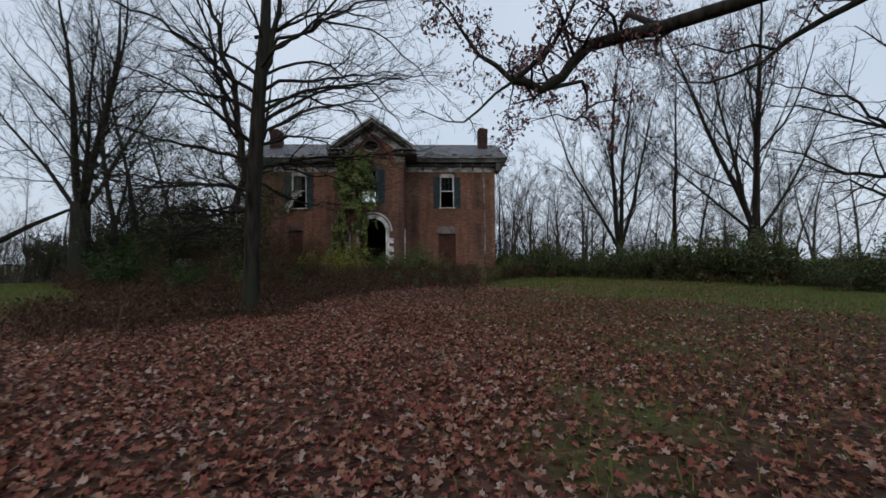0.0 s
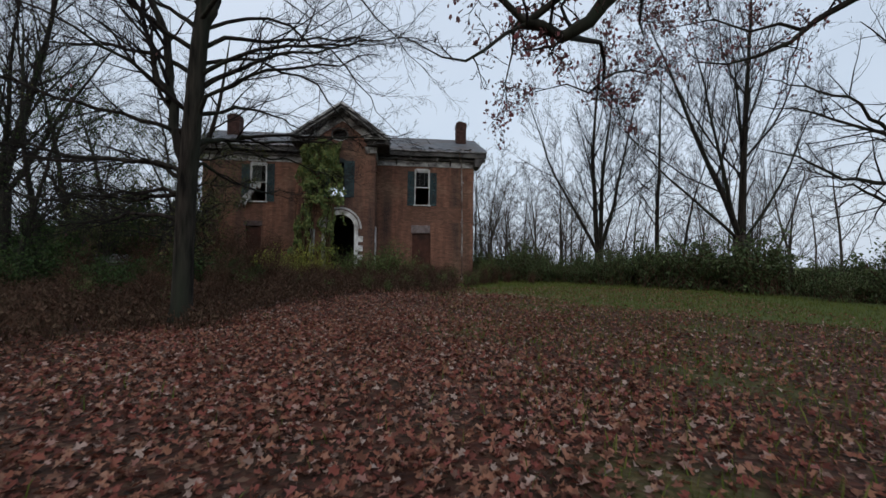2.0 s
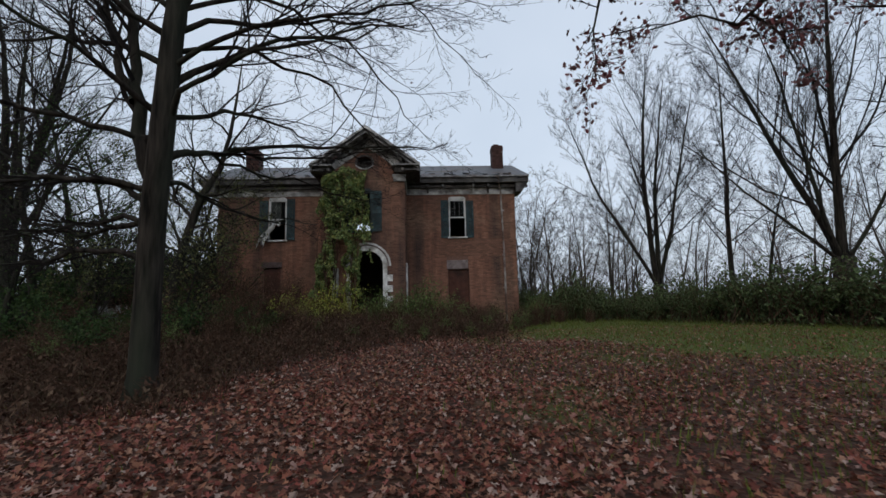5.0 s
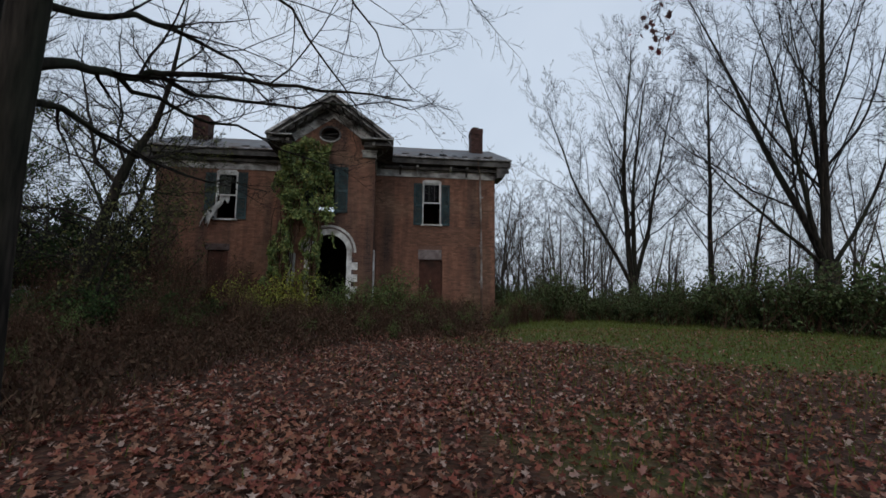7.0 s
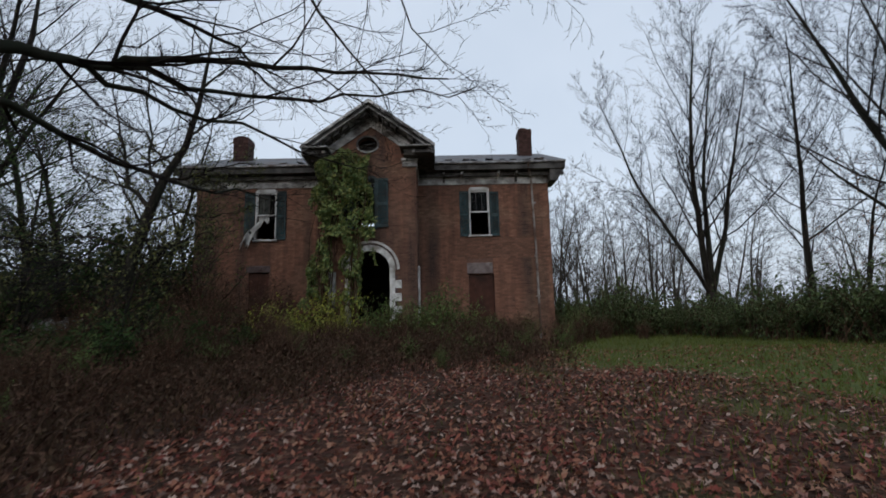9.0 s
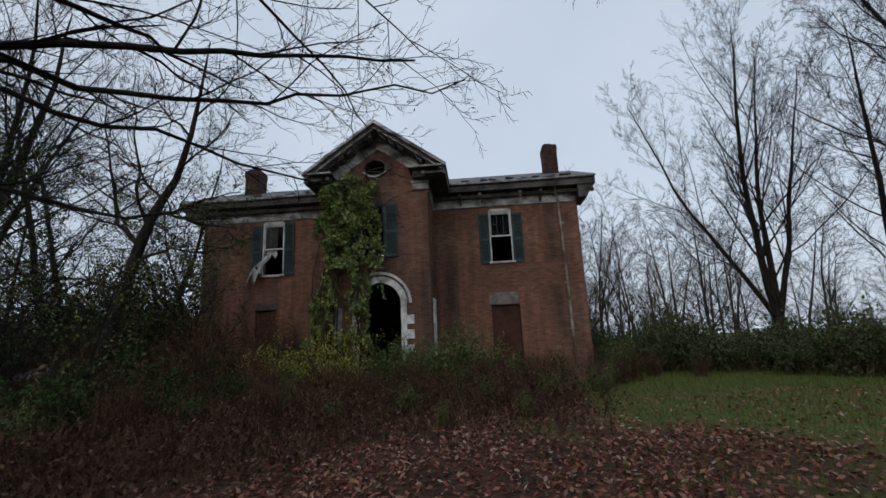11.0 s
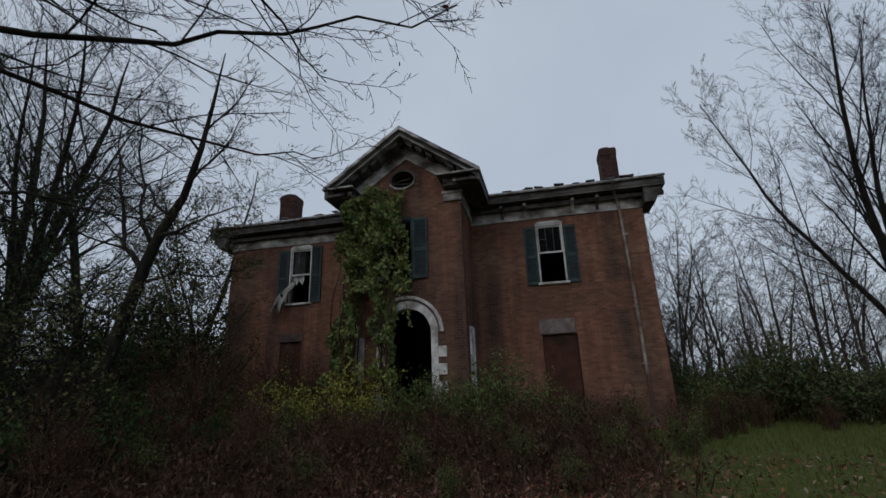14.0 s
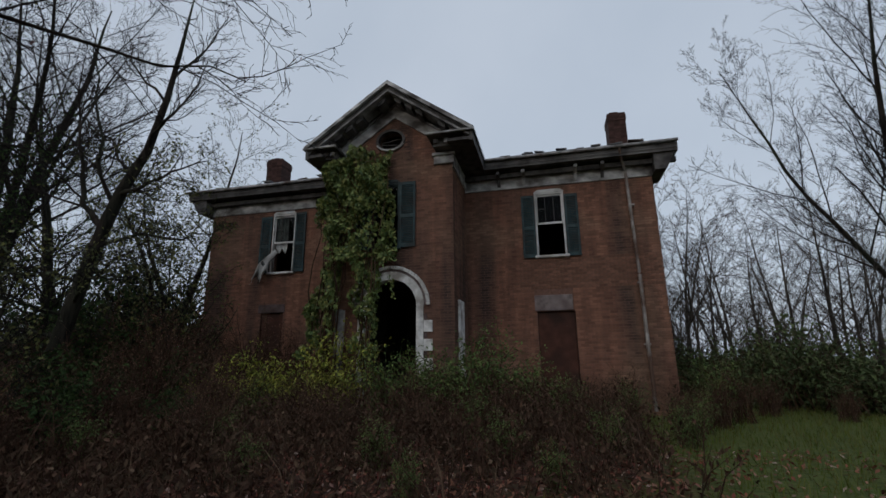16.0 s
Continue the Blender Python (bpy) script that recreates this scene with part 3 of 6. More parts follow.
# raking cornice of the gable
for sx, xe in ((-1, GX0), (1, GX1)):
    d = Vector((GAX - xe, 0, GZA - GZ0)).normalized()
    e, a = Vector((xe, 0, GZ0)), Vector((GAX, 0, GZA))
    up = Vector((-d.z, 0, d.x)) if sx < 0 else Vector((d.z, 0, -d.x))
    if up.z < 0:
        up = -up

    def strip(shape, o0, o1, y0, y1, trim0=0.0, trim1=0.0):
        q = [e + d * trim0 - up * o0, a - up * o0 - d * trim1 * 0, a - up * o1 * 1.0, e + d * trim0 - up * o1]
        q[1] = Vector((GAX, 0, GZA - o0 / d.x * (1 if d.x > 0 else -1)))
        q[2] = Vector((GAX, 0, GZA - o1 / d.x * (1 if d.x > 0 else -1)))
        pts = [(v.x, v.z) for v in q]
        shape.prism(pts if sx < 0 else pts[::-1], y0, y1)
    for nm, mat, o0, o1, y0, y1, tr in (("rake_edge", FRIEZE, 0.03, 0.12, GY - 0.05, GY + 0.05, 0), ("rake_moulding", SOFFIT, 0.13, 0.2, GY + 0.055, GY + 0.12, 0),
                                       ("rake_soffit", RAKE, 0.205, 0.26, GY + 0.06, BY - 0.125, 0), ("rake_frieze", FRIEZE, 0.36, 0.66, BY - 0.06, BY - 0.004, 0.75), ("rake_bed", FRIEZE, 0.3, 0.355, BY - 0.12, BY - 0.05, 0.6)):
        rs = Shape()
        strip(rs, o0, o1, y0, y1, tr)
        part(nm, rs, mat, house)
# blocks under the raking cornice, some of them lost
for k in range(7):
    for sx, xe in ((-1, GX0), (1, GX1)):
        if (k, sx) in ((3, 1), (5, -1)):
            continue
        u = 0.12 + 0.13 * k
        xc, zc = xe + (GAX - xe) * u, GZ0 + (GZA - GZ0) * u - 0.4
        dx = 0.1 * (1 if sx < 0 else -1)
        dz = 0.1 * (GZA - GZ0) / abs(GAX - xe)
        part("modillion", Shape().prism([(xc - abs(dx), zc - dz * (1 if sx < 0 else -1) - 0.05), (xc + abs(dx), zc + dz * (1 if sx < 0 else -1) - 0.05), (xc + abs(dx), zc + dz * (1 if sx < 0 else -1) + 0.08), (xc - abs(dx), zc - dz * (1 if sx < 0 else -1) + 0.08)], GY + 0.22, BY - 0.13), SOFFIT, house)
# curled and torn roofing along the eaves
torn = random.Random(17)
for k in range(18):
    a = torn.uniform(1.5, 6.5) if k % 3 else torn.uniform(-9.4, -4.2)
    w, lift, yy = torn.uniform(0.12, 0.4), torn.uniform(0.02, 0.1), RY0 + torn.uniform(-0.06, 0.5)
    zz = RZ0 + (yy - RY0) * (RZR - RZ0) / (RYR - RY0)
    part("torn_shingle", Shape().add([(a, yy, zz + 0.01 + lift), (a + w, yy - 0.05, zz + 0.01 + lift * torn.uniform(0.2, 1)), (a + w * 0.9, yy + 0.3, zz + 0.135), (a + 0.03, yy + 0.28, zz + 0.125),
                                      (a, yy, zz + lift - 0.01), (a + w, yy - 0.05, zz + lift * 0.2 - 0.01), (a + w * 0.9, yy + 0.3, zz + 0.11), (a + 0.03, yy + 0.28, zz + 0.1)],
                                     [(0, 1, 2, 3), (7, 6, 5, 4), (0, 4, 5, 1), (1, 5, 6, 2), (2, 6, 7, 3), (3, 7, 4, 0)]), ROOF, house)

# cornice returns: box painted as dark as its shadow, with a light edge
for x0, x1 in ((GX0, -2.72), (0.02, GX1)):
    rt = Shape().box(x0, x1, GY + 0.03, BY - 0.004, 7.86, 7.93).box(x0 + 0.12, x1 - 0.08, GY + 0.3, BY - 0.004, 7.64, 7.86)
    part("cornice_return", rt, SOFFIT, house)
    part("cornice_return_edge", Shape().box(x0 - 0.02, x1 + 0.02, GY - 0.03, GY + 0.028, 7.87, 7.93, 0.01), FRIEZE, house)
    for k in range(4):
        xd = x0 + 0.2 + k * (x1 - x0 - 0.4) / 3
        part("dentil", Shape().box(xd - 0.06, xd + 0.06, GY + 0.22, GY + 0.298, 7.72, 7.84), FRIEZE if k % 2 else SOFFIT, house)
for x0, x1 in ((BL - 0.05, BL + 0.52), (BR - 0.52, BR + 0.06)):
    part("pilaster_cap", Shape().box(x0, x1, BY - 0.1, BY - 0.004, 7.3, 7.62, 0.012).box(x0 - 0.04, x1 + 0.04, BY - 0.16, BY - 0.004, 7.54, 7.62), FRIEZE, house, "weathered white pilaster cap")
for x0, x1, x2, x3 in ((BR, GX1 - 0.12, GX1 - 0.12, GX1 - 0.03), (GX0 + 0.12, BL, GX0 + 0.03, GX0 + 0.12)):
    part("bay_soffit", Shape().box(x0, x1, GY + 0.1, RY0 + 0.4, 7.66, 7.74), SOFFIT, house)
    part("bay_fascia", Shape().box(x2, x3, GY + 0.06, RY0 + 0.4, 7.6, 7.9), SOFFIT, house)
part("bay_side_frieze", Shape().box(BR + 0.004, BR + 0.05, BY, WY - 0.06, 7.2, 7.62), FRIEZE, house)

# round gable opening with its light lower rim
rim = Shape()
for i in range(20):
    a0, a1 = 2 * math.pi * i / 20, 2 * math.pi * (i + 1) / 20
    q = [(CX + 0.46 * math.cos(a0), 8.26 + 0.36 * math.sin(a0)), (CX + 0.46 * math.cos(a1), 8.26 + 0.36 * math.sin(a1)), (CX + 0.38 * math.cos(a1), 8.26 + 0.29 * math.sin(a1)), (CX + 0.38 * math.cos(a0), 8.26 + 0.29 * math.sin(a0))]
    rim.prism(q[::-1], BY - 0.05, BY + 0.1)
part("gable_vent_rim", rim, SOFFIT, house)
part("gable_vent_sill", Shape().tube([(CX + 0.44 * math.cos(a), BY - 0.06, 8.22 + 0.3 * math.sin(a)) for a in np.linspace(3.5, 5.9, 9)], [0.03] * 9, 6), FRIEZE, house)
for z, half, tip in ((8.06, 0.24, 0.0), (8.17, 0.33, 0.03), (8.3, 0.3, -0.05)):
    part("gable_vent_louvre", Shape().beam((CX - half, BY + 0.13, z + tip), (CX + half * 0.9, BY + 0.13, z - tip), 0.07, 0.02), SOFFIT, house)
# dark sheet added behind the opening in place of the attic's shade
part("gable_vent_dark_back", Shape().box(CX - 0.5, CX + 0.5, BY + T + 0.3, BY + T + 0.34, 7.95, 8.6), INSIDE, house)

# chimneys, each a brick stack with a stepped cap
for x0, x1, top, zb in ((5.48, 6.1, 10.6, 8.9), (-8.5, -7.78, 10.42, 8.9)):
    c = Shape()
    z = zb
    k = 0
    while z < top - 0.1:
        o = 0.02 if z > top - 0.42 and z < top - 0.16 else 0.0
        n = 3
        for i in range(n):
            a, b = x0 - o + (x1 - x0 + 2 * o) * i / n, x0 - o + (x1 - x0 + 2 * o) * (i + 1) / n
            c.box(a + 0.004, b - 0.004, 29.37 - o, 30.1 + o, z + 0.004, z + 0.073)
        z += 0.077
        k += 1
    c.box(x0 + 0.1, x1 - 0.22, 29.47, 30.0, z, z + 0.09)
    c.box(x0 + 0.01, x1 - 0.01, 29.38, 30.09, zb, z - 0.01)
    part("chimney", c, CHIMNEY, house, "weathered brick chimney stack")


# windows and shutters
def window(x0, x1, z0, z1, y, paint=None):
    paint = paint or TRIM_WHITE
    f = Shape()
    w = 0.055
    f.box(x0, x0 + w, y - 0.03, y + 0.14, z0, z1, 0.008).box(x1 - w, x1, y - 0.03, y + 0.14, z0, z1, 0.008)
    f.box(x0 + w, x1 - w, y - 0.02, y + 0.14, z1 - w, z1)
    win = part("window", f, paint, house, "white-painted wooden sash window" if paint is TRIM_WHITE else "weathered dark sash window half hidden by vine")
    part("window_head", Shape().prism([(x0 - 0.02, z1 + 0.004), (x1 + 0.02, z1 + 0.004), (x1 - 0.1, z1 + 0.1), (x0 + 0.1, z1 + 0.1)], y - 0.04, y + 0.05), paint, win)
    part("window_sill", Shape().box(x0 - 0.06, x1 + 0.06, y - 0.1, y + 0.14, z0 - 0.08, z0, 0.012), paint, win)
    mid = (z0 + z1) / 2 + 0.02
    i0, i1, zt = x0 + w + 0.004, x1 - w - 0.004, z1 - w - 0.004
    s = Shape().box(i0, i1, y + 0.03, y + 0.07, mid - 0.03, mid + 0.03).box(i0, i1, y + 0.03, y + 0.07, zt - 0.05, zt)
    s.box(i0, i0 + 0.03, y + 0.03, y + 0.07, mid + 0.03, zt - 0.05).box(i1 - 0.03, i1, y + 0.03, y + 0.07, mid + 0.03, zt - 0.05)
    part("upper_sash", s, paint, win)
    third = (i1 - i0) / 3
    m = Shape()
    for k in (1, 2):
        m.box(i0 + third * k - 0.009, i0 + third * k + 0.009, y + 0.035, y + 0.06, mid + 0.03, zt - 0.05)
    m.box(i0 + 0.03, i0 + third - 0.009, y + 0.035, y + 0.06, (mid + zt) / 2, (mid + zt) / 2 + 0.018)
    part("muntin", m, SOFFIT, win)
    for k in range(3):
        p = part("pane", Shape().box(i0 + third * k + 0.012, i0 + third * (k + 1) - 0.012, y + 0.064, y + 0.068, mid + 0.03, zt - 0.05), GLASS, win)
        p.visible_shadow = False
    return win


def shutter(x0, x1, z0, z1, y):
    s = Shape()
    y0, y1, w = y - 0.075, y - 0.03, 0.06
    mid = z0 + (z1 - z0) * 0.47
    s.box(x0, x0 + w, y0, y1, z0, z1).box(x1 - w, x1, y0, y1, z0, z1)
    for a, b in ((z0, z0 + 0.1), (mid - 0.05, mid + 0.05), (z1 - 0.08, z1)):
        s.box(x0 + w, x1 - w, y0 + 0.002, y1 - 0.002, a, b)
    for a, b in ((z0 + 0.1, mid - 0.05), (mid + 0.05, z1 - 0.08)):
        n = int((b - a) / 0.05)
        for i in range(n):
            z = a + (b - a) * (i + 0.5) / n
            s.add([(x0 + w, y0 + 0.005, z - 0.022), (x1 - w, y0 + 0.005, z - 0.022), (x1 - w, y1 - 0.004, z + 0.02), (x0 + w, y1 - 0.004, z + 0.02),
                   (x0 + w, y0 + 0.005, z - 0.014), (x1 - w, y0 + 0.005, z - 0.014), (x1 - w, y1 - 0.004, z + 0.028), (x0 + w, y1 - 0.004, z + 0.028)],
                  [(3, 2, 1, 0), (4, 5, 6, 7), (0, 1, 5, 4), (2, 3, 7, 6)])
    return part("shutter", s, SHUTTER, house, "faded dark teal louvred shutter")


window(2.76, 3.64, 4.88, 6.88, WY)
shutter(2.35, 2.75, 4.82, 6.8, WY)
shutter(3.65, 4.04, 4.82, 6.76, WY)
window(-6.4, -5.5, 4.86, 6.96, WY)
shutter(-6.85, -6.42, 4.84, 6.9, WY)
shutter(-5.48, -5.08, 4.84, 6.96, WY)
window(*BAYWIN, BY, SHUTTER)
shutter(-0.97, -0.5, 4.92, 6.86, BY)
shutter(-2.3, -1.88, 4.92, 6.86, BY)

# boarded lower openings with their stone lintels
door = part("boarded_doorway", Shape().box(2.67, 3.72, WY + 0.08, WY + 0.13, 0.3, 3.19), BOARD, house, "rust-brown boards closing a tall doorway")
for i in range(4):
    x = 2.67 + i * 0.2625
    part("board", Shape().box(x + 0.004, x + 0.2585, WY + 0.05, WY + 0.079, 0.3, 3.17), BOARD, door)
part("lintel", Shape().box(2.6, 3.68, WY - 0.05, WY + 0.2, 3.22, 3.68, 0.015), STONE, house, "pale stone lintel")
part("boarded_window", Shape().box(-6.58, -5.77, WY + 0.06, WY + 0.11, 1.2, 3.42), BOARD, house, "rust-brown boards closing a window")
part("lintel", Shape().box(-6.7, -5.7, WY - 0.03, WY + 0.2, 3.46, 3.74, 0.015), STONE_DARK, house, "stained stone lintel")
part("white_side_board", Shape().box(BR + 0.004, BR + 0.07, BY + 0.42, BY + 1.05, 0.5, 3.45, 0.008), PLASTER, house, "whitewashed board on the side of the bay")

# downpipe, loose at its foot
part("downpipe", Shape().tube([(5.3, RY0 - 0.02, 7.86), (5.32, RY0 + 0.1, 7.66), (5.48, WY - 0.1, 7.3), (5.5, WY - 0.08, 6.6), (5.55, WY - 0.08, 4.2)], [0.045] * 5, 8), PIPE, house, "rusty bent metal downpipe")
part("downpipe", Shape().tube([(5.55, WY - 0.09, 4.16), (5.55, WY - 0.12, 2.6), (5.56, WY - 0.16, 0.5)], [0.05] * 3, 8), PIPE, house, "pale lower length of the downpipe")
for z in (6.2, 3.9, 2.2):
    part("pipe_strap", Shape().box(5.47, 5.63, WY - 0.14, WY - 0.004, z, z + 0.05), PIPE, house)

# whitewashed arch round the entrance: band, moulding and quoins
band = Shape()
N = 18
arc = [(math.cos(math.pi * i / N), math.sin(math.pi * i / N)) for i in range(N + 1)]
ring_y = (BY - 0.05, BY + 0.2)
band.v = [(ARCH_X + r * c, y, ARCH_Z + r * s) for c, s in arc for r in (0.74, 0.96) for y in ring_y]
for i in range(N):
    k = 4 * i
    band.f += [(k, k + 2, k + 6, k + 4), (k + 1, k + 5, k + 7, k + 3), (k, k + 4, k + 5, k + 1), (k + 2, k + 3, k + 7, k + 6)]
arch = part("entrance_arch", band, PLASTER, house, "whitewashed arch surround of the entrance")
ring = Shape()
for i in range(N * 2):
    a0, a1 = math.pi * (i + 0.08) / (2 * N), math.pi * (i + 0.92) / (2 * N)
    q = [(ARCH_X + r * math.cos(a), ARCH_Z + r * math.sin(a)) for r, a in ((1.03, a0), (1.12, a0), (1.12, a1), (1.03, a1))]
    ring.prism(q[::-1], BY - 0.09, BY - 0.004)
part("arch_dentils", ring, PLASTER, arch)
ring2 = Shape()
for i in range(N):
    a0, a1 = math.pi * i / N, math.pi * (i + 1) / N
    q = [(ARCH_X + r * math.cos(a), ARCH_Z + r * math.sin(a)) for r, a in ((0.965, a0), (1.025, a0), (1.025, a1), (0.965, a1))]
    ring2.prism(q[::-1], BY - 0.02, BY - 0.004)
part("arch_groove", ring2, STONE, arch)
for sx in (-1, 1):
    xj = ARCH_X + sx * 0.74
    part("arch_jamb", Shape().box(*sorted((xj, xj + sx * 0.2)), BY - 0.05, BY + 0.2, 0.4, ARCH_Z), PLASTER, arch)
    z = 0.62
    while sx > 0 and z < ARCH_Z - 0.3:
        part("quoin", Shape().box(*sorted((xj + sx * 0.205, xj + sx * 0.45)), BY - 0.05, BY - 0.004, z, z + 0.3, 0.008), PLASTER, arch)
        part("quoin", Shape().box(*sorted((xj + sx * 0.205, xj + sx * 0.3)), BY - 0.03, BY - 0.004, z + 0.32, z + 0.47, 0.008), STONE_DARK, arch)
        z += 0.49
part("leaning_board", Shape().prism([(-2.78, 0.4), (-2.5, 0.4), (-2.46, 3.2), (-2.72, 3.25)], BY - 0.2, BY - 0.16), RAKE, house, "weathered grey board behind the vine")

# torn curtain blown out of the window
cur = []
cf = []
nu, nv = 9, 12
for j in range(nv):
    for i in range(nu):
        u, v = i / (nu - 1), j / (nv - 1)
        wdt = 0.2 + 0.34 * min(1.0, v * 1.7) + 0.05 * math.sin(v * 8)
        x = -6.12 - 0.58 * v + (u - 0.5) * wdt + 0.04 * math.sin(v * 9)
        z = 5.62 - (1.1 + 0.16 * math.sin(u * 13) - 0.12 * u) * v + 0.05 * math.sin(u * 7)
        y = WY - 0.12 - 0.22 * math.sin(v * 2.4) + 0.06 * math.sin(u * 11 + v * 3)
        cur.append((x, y, z))
for j in range(nv - 1):
    for i in range(nu - 1):
        if (j, i) in ((nv - 2, 0), (nv - 2, 4), (nv - 2, 7), (nv - 3, 7), (5, 3)):
            continue
        k = j * nu + i
        cf.append((k, k + 1, k + nu + 1, k + nu))
curtain = part("torn_curtain", (cur, cf), CLOTH, None, smooth=True)
sol = curtain.modifiers.new("thickness", "SOLIDIFY")
sol.thickness = 0.006
inside = Shape()
for k in range(6):
    xa = -6.3 + k * 0.075
    inside.add([(xa, WY + 0.1 + 0.03 * (k % 2), 5.75 - 0.1 * (k % 3)), (xa + 0.075, WY + 0.13 - 0.03 * (k % 2), 5.75 - 0.1 * ((k + 1) % 3)), (xa + 0.075, WY + 0.13 - 0.03 * (k % 2), 6.85), (xa, WY + 0.1 + 0.03 * (k % 2), 6.85)], [(0, 1, 2, 3)])
drape = part("drape", inside, CLOTH)
dsol = drape.modifiers.new("thickness", "SOLIDIFY")
dsol.thickness = 0.006
tagged(drape, "ragged pale drape inside the broken window", "curtain")
tagged(curtain, "torn grey-white curtain hanging out of a broken window", "curtain")


# ---- trees ----
def grow(rng, p, d, length, r, level, depth, out, spec):
    """One branch as a wandering line, and the branches that leave it."""
    n = spec.get("steps", (10, 7, 5, 3, 3))[level] if level < depth or level < 2 else spec.get("ends", 3)
    pts, rad = [Vector(p)], [r]
    d = Vector(d).normalized()
    tip = 0.3 if level else 0.1
    dirs = [d.copy()]
    rise = spec["rise"][min(level, len(spec["rise"]) - 1)]
    for i in range(n):
        wob = Vector(rng.normal(0, spec["wander"] * (0.75 + 0.4 * level), 3))
        d = (d + wob + Vector((0, 0, rise))).normalized()
        pts.append(pts[-1] + d * (length / n))
        rad.append(max(r * (1 - (1 - tip) * (i + 1) / n), spec["fine"] * 0.6))
        dirs.append(d.copy())
    out.append((pts, rad, level))
    if level >= depth:
        return
    count = spec["count"][level]
    lo = spec["start"][level]
    for k in range(count):
        u = lo + (1 - lo) * (k + rng.uniform(0.1, 0.9)) / count
        i = min(int(u * n), n - 1)
        q = pts[i].lerp(pts[i + 1], u * n - i)
        base = dirs[i + 1]
        az = rng.uniform(0, 6.283) if level else k * 2.4 + rng.uniform(-0.5, 0.5)
        ref = base.orthogonal().normalized()
        ref.rotate(Matrix.Rotation(az, 3, base))
        ang = spec["angle"][min(level, len(spec["angle"]) - 1)] * rng.uniform(0.7, 1.3)
        nd = base * math.cos(ang) + ref * math.sin(ang)
        ln = length * spec["ratio"][level] * rng.uniform(0.65, 1.2) * (1 - 0.5 * (u - lo) / max(0.01, 1 - lo))
        grow(rng, q, nd, ln, max(spec["fine"], (r * (1 - (1 - tip) * u)) * spec["thin"][level]), level + 1, depth, out, spec)


VASE = dict(fine=0.006, ends=1, wander=0.07, rise=(0.03, 0.085, 0.07, 0.05), count=(16, 9, 7, 4), start=(0.14, 0.12, 0.12, 0.1), angle=(0.6, 0.6, 0.65, 0.65), ratio=(0.46, 0.5, 0.5, 0.48), thin=(0.4, 0.42, 0.45, 0.5))
SPREAD = dict(fine=0.006, ends=2, wander=0.1, rise=(0.02, 0.04, 0.03, 0.01), count=(16, 8, 6, 4), start=(0.18, 0.15, 0.12, 0.1), angle=(1.0, 0.7, 0.7, 0.7), ratio=(0.48, 0.5, 0.48, 0.45), thin=(0.34, 0.42, 0.45, 0.5))
TALL = dict(fine=0.006, ends=1, wander=0.06, rise=(0.03, 0.1, 0.07, 0.03), count=(26, 9, 6, 4), start=(0.2, 0.12, 0.12, 0.1), angle=(0.85, 0.6, 0.65, 0.65), ratio=(0.34, 0.48, 0.5, 0.5), thin=(0.3, 0.42, 0.5, 0.5))


def bough(out, pts, r0, r1, kids, seed, spec, reach=0.42, level=1, up=0.05, first=0.2):
    """A bough along given points, made uneven, with twigs that leave it to both sides."""
    g1 = np.random.default_rng(seed)
    ends = [Vector(p) for p in pts]
    line = [ends[0]]
    for a, c in zip(ends, ends[1:]):
        seg = (c - a).length
        for u in (0.33, 0.67):
            line.append(a.lerp(c, u) + Vector(g1.normal(0, 0.03 * seg + 0.01, 3)))
        line.append(c)
    n = len(line)
    out.append((line, [r0 + (r1 - r0) * (i / (n - 1)) ** 0.8 for i in range(n)], level))
    total = sum((line[i + 1] - line[i]).length for i in range(n - 1))
    for k in range(kids):
        u = first + (1 - first) * (k + g1.uniform(0.2, 0.8)) / kids
        i = min(int(u * (n - 1)), n - 2)
        q = line[i].lerp(line[i + 1], u * (n - 1) - i)
        dd = (line[i + 1] - line[i]).normalized()
        side = dd.orthogonal().normalized()
        side.rotate(Matrix.Rotation(k * 2.4 + g1.uniform(-0.6, 0.6), 3, dd))
        nd = dd * g1.uniform(0.5, 0.9) + side * g1.uniform(0.5, 0.95) + Vector((0, 0, up))
        grow(g1, q, nd, total * reach * g1.uniform(0.6, 1.15) * (1.15 - 0.65 * u), max(spec["fine"], (r0 + (r1 - r0) * u) * 0.5), 2, 4, out, spec)


def tree_shapes(branches):
    trunk, limbs, twigs = Shape(), [], Shape()
    for pts, rad, level in branches:
        if level == 0:
            trunk.tube(pts, rad, 12)
        elif level == 1:
            limbs.append(Shape().tube(pts, rad, 6))
        else:
            twigs.tube(pts, rad, 3)
    return trunk, limbs, twigs


def leaves_on(branches, rng, count, size, levels=(3, 4), far=0.06):
    ends = [(pts, rad) for pts, rad, lv in branches if lv in levels]
    place = []
    for _ in range(count):
        pts, _r = ends[rng.integers(len(ends))]
        i = rng.integers(1, len(pts))
        q = pts[i - 1].lerp(pts[i], rng.uniform())
        place.append((q.x + rng.normal(0, far), q.y + rng.normal(0, far), q.z + rng.normal(0, far) - 0.03))
    return spread(LEAF_V if size > 0.084 else SMALL_V, LEAF_F if size > 0.084 else SMALL_F, np.array(place), turns_any(rng, count, 1.4), rng.uniform(0.7, 1.3, count) * size)


def tree(name, x, y, branches, label, group="", bark=None, twig=None, leaves=None, category="tree"):
    z = gz(x, y)
    t = thing(name, x, y, z, label, category, group)
    trunk, limbs, twigs = tree_shapes(branches)
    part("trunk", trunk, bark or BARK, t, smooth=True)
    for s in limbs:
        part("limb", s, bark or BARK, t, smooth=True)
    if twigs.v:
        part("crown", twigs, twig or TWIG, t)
    if leaves:
        part("leaves", leaves[0], leaves[1], t)
    return t


